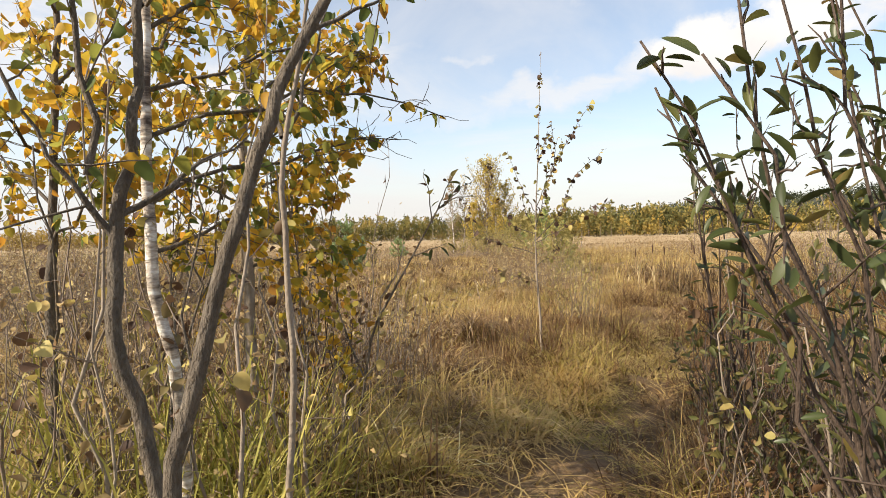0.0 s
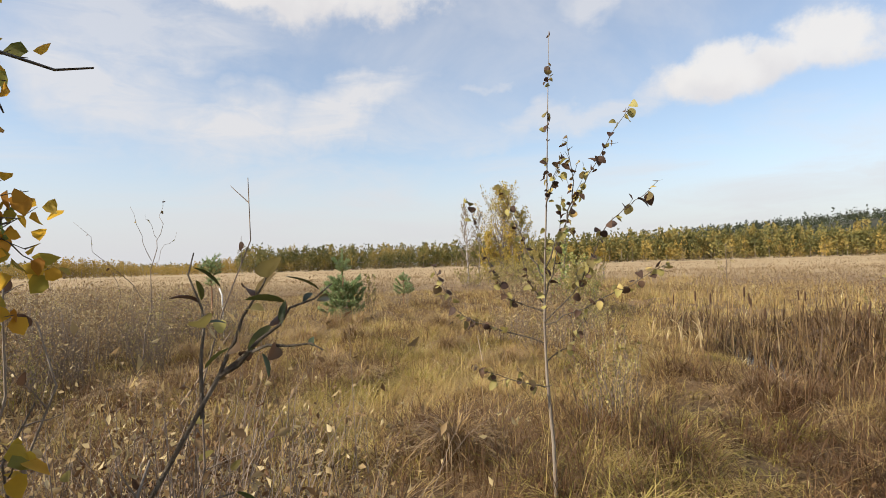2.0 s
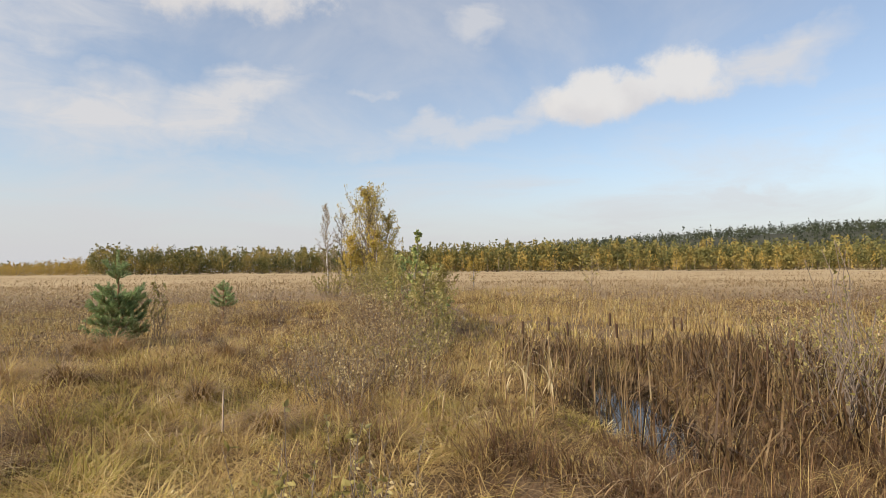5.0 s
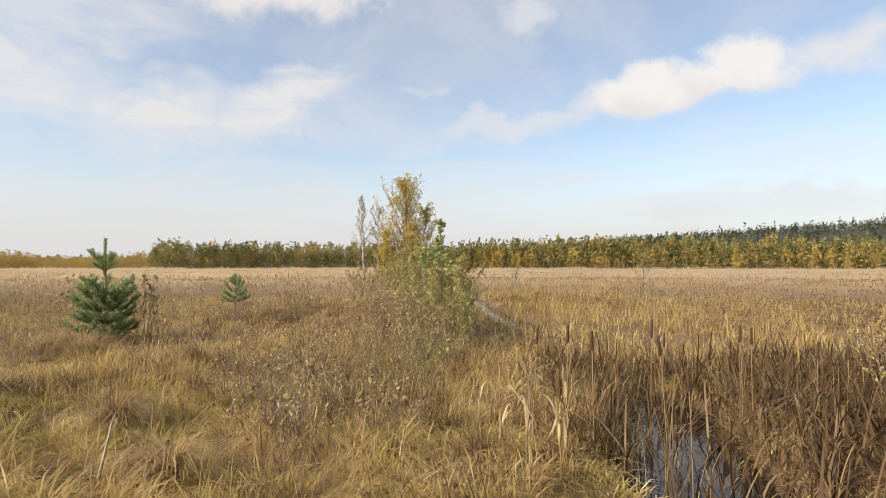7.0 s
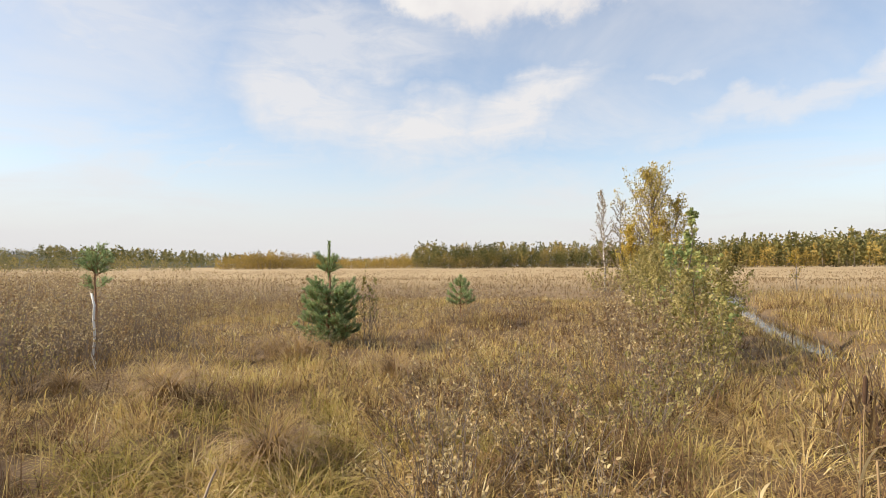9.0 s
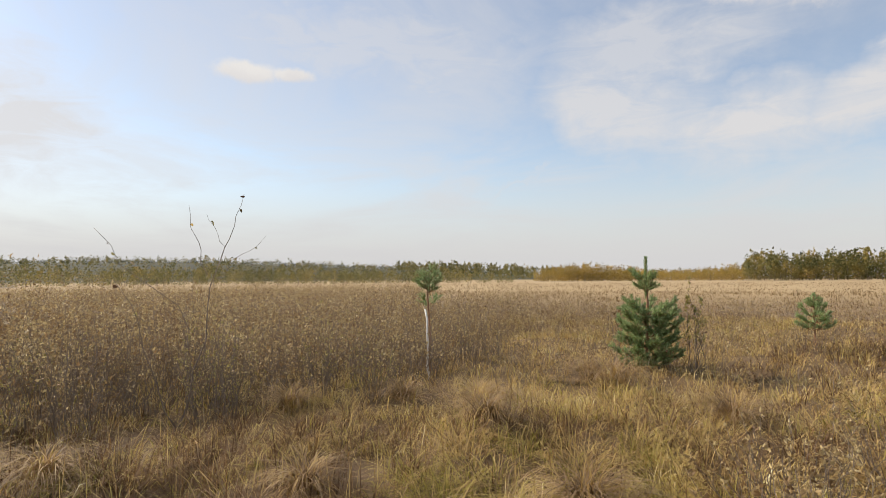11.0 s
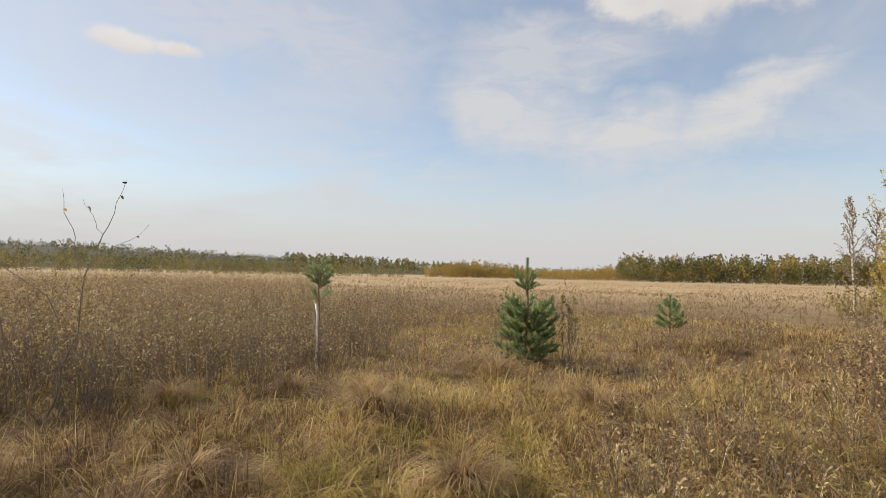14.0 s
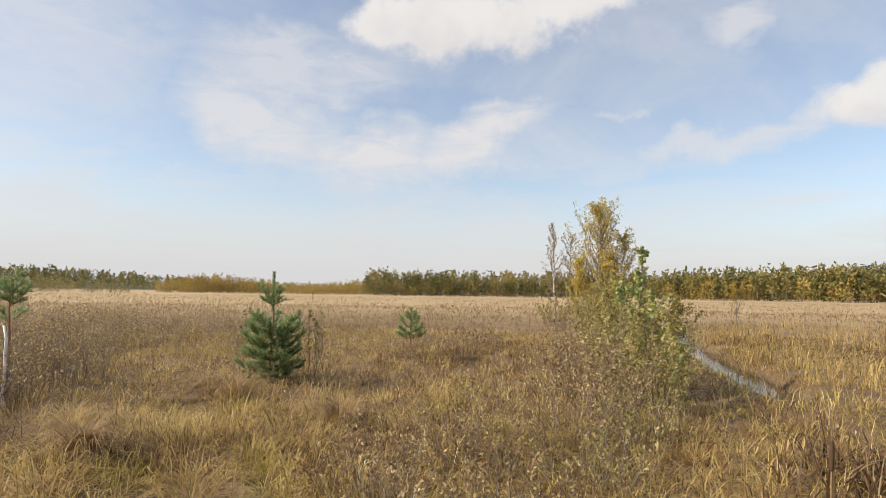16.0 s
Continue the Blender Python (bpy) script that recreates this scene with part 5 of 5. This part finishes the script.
woods("west_scrub_woods", [-118, -97, -85, -77, -69, -61, -53, -48], 250, 60, [7.0, 7.5, 8, 8, 7.5, 6.5, 5.5, 3.5], 1500, WOODS, "pale olive young woods on the western edge", clumps=34, wide=0.36)
woods("west_slope_woods", [-120, -97, -85, -77, -69, -61, -53, -46], 640, 340, [9, 9, 10, 10, 10, 9, 8, 7], 1900, WOODS, "olive woods covering the western slope", clumps=16, trunks=False, big=2.8, wide=0.6)
woods("west_hill_woods", [-120, -97, -85, -77, -69, -61, -53, -46], 1010, 120, [6, 6, 6, 6, 6, 6, 6, 6], 2000, WOODS_PINE, "dark wooded ridge in the distant west", clumps=12, trunks=False, big=3.4, wide=0.6)
woods("hill_pines", [0, 4, 16, 26, 36, 56], 640, 120, [9, 10, 10, 9, 9, 9], 2600, WOODS_PINE, "dark pines on the eastern hill", conifer=True, clumps=20, trunks=False, big=2.2, wide=0.42)
woods("hill_pines", [4, 16, 26, 36, 56], 440, 200, [12, 13, 13, 13, 13], 1100, WOODS_PINE, "dark pines on the slope of the eastern hill", clumps=24, trunks=False, wide=0.2, big=1.5)
woods("edge_scrub", [-46, -27, 0, 30, 54], 326, 12, [2.6, 3.6, 3.6, 4.0, 4.2], 620, WOODS_LOW, "low russet scrub at the foot of the woods", clumps=26, trunks=False, wide=0.7)


# ---- the young birches and the willow at the start ----
def start_birches():
    def tree(label, trunk, radii, bark, limbs, leaves, gap=0.06):
        trunk = np.array(trunk, float)
        o = np.array([trunk[0][0], trunk[0][1], float(land(trunk[0][0], trunk[0][1]))])
        t = thing("young_birch", o, label, "tree", "young birches at the start of the track")
        u = np.linspace(0, len(trunk) - 1, 4 * len(trunk))
        P = np.stack([np.interp(u, np.arange(len(trunk)), trunk[:, i]) for i in range(3)], -1)
        P[1:] += rng.normal(size=(len(P) - 1, 3)) * 0.004
        part("trunk", Heap_of(tube(P - o, np.interp(u, np.arange(len(radii)), radii), 8)).mesh("trunk", bark), t)
        lines = [bend(a, b, s, 0.02, 8) for a, b, s in limbs]
        for L in lines:
            part("branch", Heap_of(tube(L - o, np.linspace(0.008, 0.0022, 8), 5)).mesh("branch", BARK_DARK), t)
        side = [w for L in lines for w in twigs_off(L, 6, 0.34, 0.5, -0.05)]
        stems_part("twig", t, o, side, [(0.0026, 0.0011)] * len(side), BARK_DARK, 4)
        limb_leaves(t, o, side + lines, gap, BIRCH_LEAVES, "leaf", leaves, 0.15, 0.75, 0.03)
        if leaves > 100:
            fine = [w for L in lines for w in twigs_off(L, 12, 0.42, 0.75, 0.0, 0.1)]
            fine += [w for L in fine for w in twigs_off(L, 3, 0.2, 0.8, 0.0, 0.3)]
            fine = [w for w in fine if w[-1][1] < 2.25 or w[-1][0] < -0.55]
            stems_part("twig_mass", t, o, fine, [(0.002, 0.0009)] * len(fine), BARK_DARK, 3, single=False)
            n = 4
            p = np.concatenate([L[0] + (L[-1] - L[0]) * rng.uniform(0.1, 1.05, (n, 1)) + rng.normal(0, 0.02, (n, 3)) for L in fine])
            p = p[p[:, 0] < -0.10 - 0.30 * (2.75 - p[:, 1]).clip(0, 2)]
            p = p[(p[:, 1] < 2.25) | (p[:, 0] < -0.55)]
            v, f = ovals(p - o, rng.normal(size=(len(p), 3)) * 0.6 + np.array([0, 0, -0.7]), rng.uniform(0.028, 0.056, len(p)), 0.85, 0.15)
            tagged(part("foliage", mesh_of("foliage", v, f, YELLOW), t, "yellow and olive autumn birch leaves"), kind="stuff")
        return t

    g = float(land(-0.5, 0.5))
    tree("leaning young birch with smooth grey-brown bark", [(-0.42, 0.49, g), (-0.38, 0.51, 0.84), (-0.30, 0.55, 1.21), (-0.23, 0.58, 1.45), (-0.14, 0.61, 1.63), (0.02, 0.66, 1.95), (0.12, 0.7, 2.3)], [0.015, 0.014, 0.0125, 0.011, 0.009, 0.007, 0.004], BARK_DARK,
         [((-0.14, 0.61, 1.63), (-0.45, 1.2, 2.2), 0), ((-0.05, 0.63, 1.8), (-0.3, 1.5, 2.3), 0)], 40)
    tree("forked young birch with grey-brown bark", [(-0.50, 0.78, g), (-0.56, 0.75, 0.75), (-0.61, 0.71, 1.04), (-0.61, 0.72, 1.26), (-0.57, 0.74, 1.49), (-0.56, 0.75, 1.71), (-0.5, 0.8, 2.4)], [0.017, 0.016, 0.015, 0.014, 0.010, 0.009, 0.004], BARK_DARK,
         [((-0.61, 0.72, 1.24), (-0.74, 0.61, 1.54), -0.02), ((-0.64, 0.69, 1.36), (-0.66, 0.69, 2.0), 0), ((-0.56, 0.75, 1.7), (-1.0, 1.5, 2.1), 0), ((-0.61, 0.72, 1.28), (-0.5, 1.1, 1.5), 0)], 60)
    tree("young birch with peeling white bark and yellow leaves", [(-0.86, 1.42, g), (-0.88, 1.38, 0.8), (-0.92, 1.33, 1.1), (-0.93, 1.33, 1.56), (-0.95, 1.4, 2.2), (-0.9, 1.5, 3.2)], [0.021, 0.019, 0.018, 0.016, 0.012, 0.005], BIRCH,
         [((-0.92, 1.33, 1.35), (-0.25, 1.95, 1.62), 0.05), ((-0.93, 1.33, 1.55), (-0.08, 2.04, 1.72), 0.12), ((-0.93, 1.35, 1.7), (-0.35, 2.1, 2.0), 0.05), ((-0.94, 1.38, 1.9), (-0.4, 1.8, 2.3), 0.05),
          ((-0.93, 1.33, 1.5), (-1.5, 1.9, 1.8), 0.05), ((-0.94, 1.38, 1.8), (-1.3, 2.2, 2.3), 0), ((-0.94, 1.4, 2.1), (-0.7, 2.3, 2.5), 0.05), ((-0.92, 1.33, 1.2), (-0.7, 2.0, 1.35), 0.03)], 280, 0.05)
    tree("young birch with a golden crown and grey bark", [(-1.05, 2.3, g), (-1.05, 2.3, 0.9), (-1.08, 2.32, 1.5), (-1.05, 2.35, 2.2), (-1.0, 2.4, 3.0)], [0.028, 0.025, 0.02, 0.015, 0.006], BARK_ASPEN,
         [((-1.06, 2.32, 1.25), (-0.72, 2.55, 1.42), 0.04), ((-1.07, 2.32, 1.4), (-0.70, 2.7, 1.66), 0.06), ((-1.06, 2.33, 1.6), (-0.68, 2.6, 1.95), 0.05), ((-1.05, 2.34, 1.9), (-0.5, 2.7, 2.3), 0.05),
          ((-1.07, 2.32, 1.4), (-1.8, 2.6, 1.6), 0.05), ((-1.06, 2.33, 1.7), (-1.7, 2.9, 2.1), 0.05), ((-1.05, 2.35, 2.1), (-1.2, 3.0, 2.6), 0), ((-1.06, 2.3, 1.1), (-0.6, 2.5, 1.15), 0.03), ((-1.06, 2.3, 1.05), (-1.6, 2.3, 1.3), 0.03)], 290, 0.055)
    tree("young birch with a golden crown and grey bark", [(-1.75, 1.9, g), (-1.74, 1.9, 0.9), (-1.72, 1.92, 1.6), (-1.7, 1.95, 2.3), (-1.65, 2.0, 3.1)], [0.022, 0.02, 0.016, 0.012, 0.005], BARK_DARK,
         [((-1.73, 1.9, 1.2), (-1.2, 1.7, 1.5), 0.05), ((-1.72, 1.91, 1.5), (-1.1, 1.9, 1.95), 0.05), ((-1.7, 1.93, 1.9), (-1.2, 2.2, 2.4), 0.05), ((-1.72, 1.91, 1.4), (-2.3, 2.1, 1.7), 0.05),
          ((-1.7, 1.93, 1.8), (-2.2, 2.4, 2.3), 0.05), ((-1.7, 1.95, 2.2), (-1.5, 1.4, 2.6), 0.03), ((-1.72, 1.91, 1.6), (-1.6, 1.2, 1.8), 0.03)], 150, 0.06)
    tree("thin straight birch stem with pale bark", [(-0.44, 1.15, g), (-0.43, 1.15, 0.54), (-0.42, 1.15, 0.96), (-0.43, 1.15, 1.45), (-0.36, 1.18, 1.87), (-0.3, 1.2, 2.3)], [0.010, 0.009, 0.0085, 0.007, 0.005, 0.003], BARK_ASPEN,
         [((-0.43, 1.15, 1.45), (-0.34, 1.3, 1.9), 0), ((-0.38, 1.17, 1.75), (-0.1, 1.5, 2.0), 0.03), ((-0.43, 1.15, 1.5), (-0.7, 1.5, 1.8), 0)], 60)


start_birches()


for p, r, hgt, n, l in (((-1.0, 2.7), 0.45, 1.1, 24, 260), ((-0.75, 3.4), 0.4, 0.9, 22, 240), ((-1.55, 3.2), 0.5, 1.15, 24, 260), ((-0.95, 4.1), 0.45, 0.9, 22, 260), ((-2.2, 3.4), 0.5, 1.2, 24, 260), ((-1.7, 4.5), 0.5, 1.0, 22, 240), ((-2.9, 4.2), 0.6, 1.2, 24, 260), ((-0.72, 2.1), 0.22, 0.8, 14, 120), ((-1.3, 1.6), 0.35, 1.1, 20, 200), ((-1.9, 2.4), 0.4, 1.2, 22, 200)):
    bush(p, r, hgt, n, l, "tangle of brown bare twigs with dry leaves under the birches", SCRUB if hgt > 1 else RUSSET, 0.04, 0.0055, group="twig tangles under the birches", twigs=4, bare=0.2)


bush((-0.78, 2.62), 0.26, 1.22, 14, 240, "small leafy birch shrub with olive and yellow leaves", YELLOW, 0.05, 0.005, "birch_shrub", twigs=4, wide=0.75, bare=0.3, bark=BARK_WILLOW)


def bare_sapling(place, top, label):
    """A thin leafless stem with a few twigs."""
    o = np.array([*place, float(land(*place))])
    t = thing("bare_sapling", o, label, "sapling", "bare saplings at the start of the track")
    P = bend(o, top, 0, 0.02, 9)
    part("stem", Heap_of(tube(P - o, np.linspace(0.007, 0.002, 9) * rng.uniform(0.7, 1.4), 5)).mesh("stem", random.choice([BARK_DARK, TWIG, BARK_ASPEN])), t)
    side = twigs_off(P, 7, 0.38, 0.6, 0.35, 0.25)
    stems_part("twig", t, o, side, [(0.0024, 0.001)] * len(side), TWIG, 4)
    limb_leaves(t, o, side, 0.12, [ASPEN_LEAVES[1], ASPEN_LEAVES[2]], "leaf", 9, 0.4)


for k in range(56):
    x, y = rng.uniform(-2.3, -0.45), rng.uniform(1.0, 3.4)
    bare_sapling((x, y), (x + rng.normal(0, 0.18), y + rng.normal(0, 0.18), rng.uniform(0.9, 2.1)), "thin leafless sapling stem with fine twigs under the birches")
for k in range(9):
    x, y = rng.uniform(0.85, 1.7), rng.uniform(1.2, 2.6)
    bare_sapling((x, y), (x + rng.normal(0, 0.15), y + rng.normal(0, 0.18), rng.uniform(0.7, 1.5)), "thin leafless sapling stem with fine twigs beside the willow")


for p, r, hgt, n, l in (((1.55, 1.7), 0.5, 1.25, 44, 800), ((1.35, 2.35), 0.4, 1.0, 36, 600), ((1.05, 1.2), 0.35, 0.75, 30, 420), ((2.1, 2.2), 0.6, 1.3, 34, 500), ((1.75, 3.6), 0.5, 1.0, 28, 380), ((2.6, 3.2), 0.7, 1.3, 34, 450), ((1.15, 1.55), 0.28, 0.7, 20, 220)):
    bush(p, r, hgt, n, l, "tangled dark-stemmed shrub with olive leaves beside the track", WILLOW_MASS, 0.05, 0.005, wide=0.4, bark=BARK_WILLOW)


def leaning_twig():
    o = np.array([-0.62, 2.42, float(land(-0.62, 2.42))])
    t = thing("willow_sapling", o, "thin leaning reddish sapling with few dark leaves", "shrub")
    main = np.array([o, (-0.5, 2.46, 0.78), (-0.35, 2.51, 1.05), (-0.17, 2.55, 1.37)])
    u = np.linspace(0, 3, 14)
    P = np.stack([np.interp(u, np.arange(4), main[:, i]) for i in range(3)], -1)
    part("stem", Heap_of(tube(P - o, np.linspace(0.008, 0.004, 14), 6)).mesh("stem", BARK_DARK), t)
    lines = [bend((-0.17, 2.55, 1.37), (0.02, 2.58, 1.52), 0.01, 0.02), bend((-0.17, 2.55, 1.37), (-0.08, 2.57, 1.56), 0, 0.02), bend((-0.17, 2.55, 1.37), (0.03, 2.5, 1.42), 0.03, 0.02), bend((-0.3, 2.52, 1.14), (-0.12, 2.5, 1.2), 0.0, 0.02), bend((-0.2, 2.55, 1.3), (-0.24, 2.6, 1.58), 0, 0.02)]
    stems_part("twig", t, o, lines, [(0.004, 0.0012)] * 5, BARK_DARK)
    limb_leaves(t, o, lines, 0.035, [WILLOW_LEAVES[1], WILLOW_LEAVES[2], ASPEN_LEAVES[1]], "leaf", 40, 0.3, 0.0)


leaning_twig()


def willow(base, tips, label, leaves, gap=0.05, r=0.0075, shapes=None, start=0.4):
    o = np.array([*base, float(land(*base))])
    t = thing("willow", o, label, "shrub", "willows at the start of the track")
    lines = []
    for tip in tips:
        b = o + np.array([rng.normal(0, 0.06), rng.normal(0, 0.06), 0])
        P = bend(b, tip, 0.0, 0.012, 9)
        P[:, 2] += 0.10 * np.sin(np.linspace(0, np.pi, 9))
        lines.append(P)
        branch = part("branch", Heap_of(tube(P - o, np.linspace(r, 0.0022, 9), 6)).mesh("branch", BARK_WILLOW), t)
        limb_leaves(branch, o, [P[5:]], gap, shapes or WILLOW_LEAVES, "leaf", 14, start, 0.0)
    side = [w for P in lines for w in twigs_off(P, 7, 0.30, 0.55, 0.15, 0.35)]
    stems_part("twig", t, o, side, [(0.003, 0.0011)] * len(side), BARK_WILLOW, 4)
    limb_leaves(t, o, side, gap, shapes or WILLOW_LEAVES, "leaf", leaves, start, 0.0)


willow((1.15, 0.9), [(0.40, 0.74, 1.57), (0.47, 0.76, 1.45), (0.44, 0.80, 1.50), (0.46, 0.60, 1.50), (0.52, 0.62, 1.62), (0.62, 0.75, 1.75), (0.75, 0.8, 1.9), (0.85, 1.0, 1.8), (1.0, 0.9, 2.0), (0.7, 1.1, 1.35), (1.1, 1.2, 1.9), (0.8, 0.7, 1.3), (1.25, 0.8, 1.8), (0.9, 0.8, 1.5), (0.75, 1.0, 1.6), (1.0, 1.1, 1.45), (0.9, 1.2, 1.1), (0.7, 0.9, 1.0)],
       "willow shrub with long dark green leaves leaning over the track", 420, 0.038)
willow((1.4, 3.0), [(1.0, 2.56, 1.70), (1.09, 2.6, 1.68), (1.24, 2.48, 1.83), (1.4, 2.6, 1.75), (1.6, 2.7, 1.9), (1.15, 2.8, 1.5), (1.3, 2.9, 1.6), (1.7, 3.1, 1.7), (1.2, 2.6, 1.2)],
       "bare-twigged willow shrub with few dark leaves", 110, 0.10, 0.008)
willow((1.6, 1.3), [(0.85, 1.0, 1.65), (0.95, 1.15, 1.85), (1.1, 1.1, 2.0), (1.25, 1.2, 1.75), (1.4, 1.1, 2.05), (1.0, 1.3, 1.4), (1.55, 1.4, 1.9), (1.2, 1.5, 1.6), (1.75, 1.3, 2.0)],
       "willow shrub with thin dark twigs and narrow leaves", 330, 0.04, 0.006)
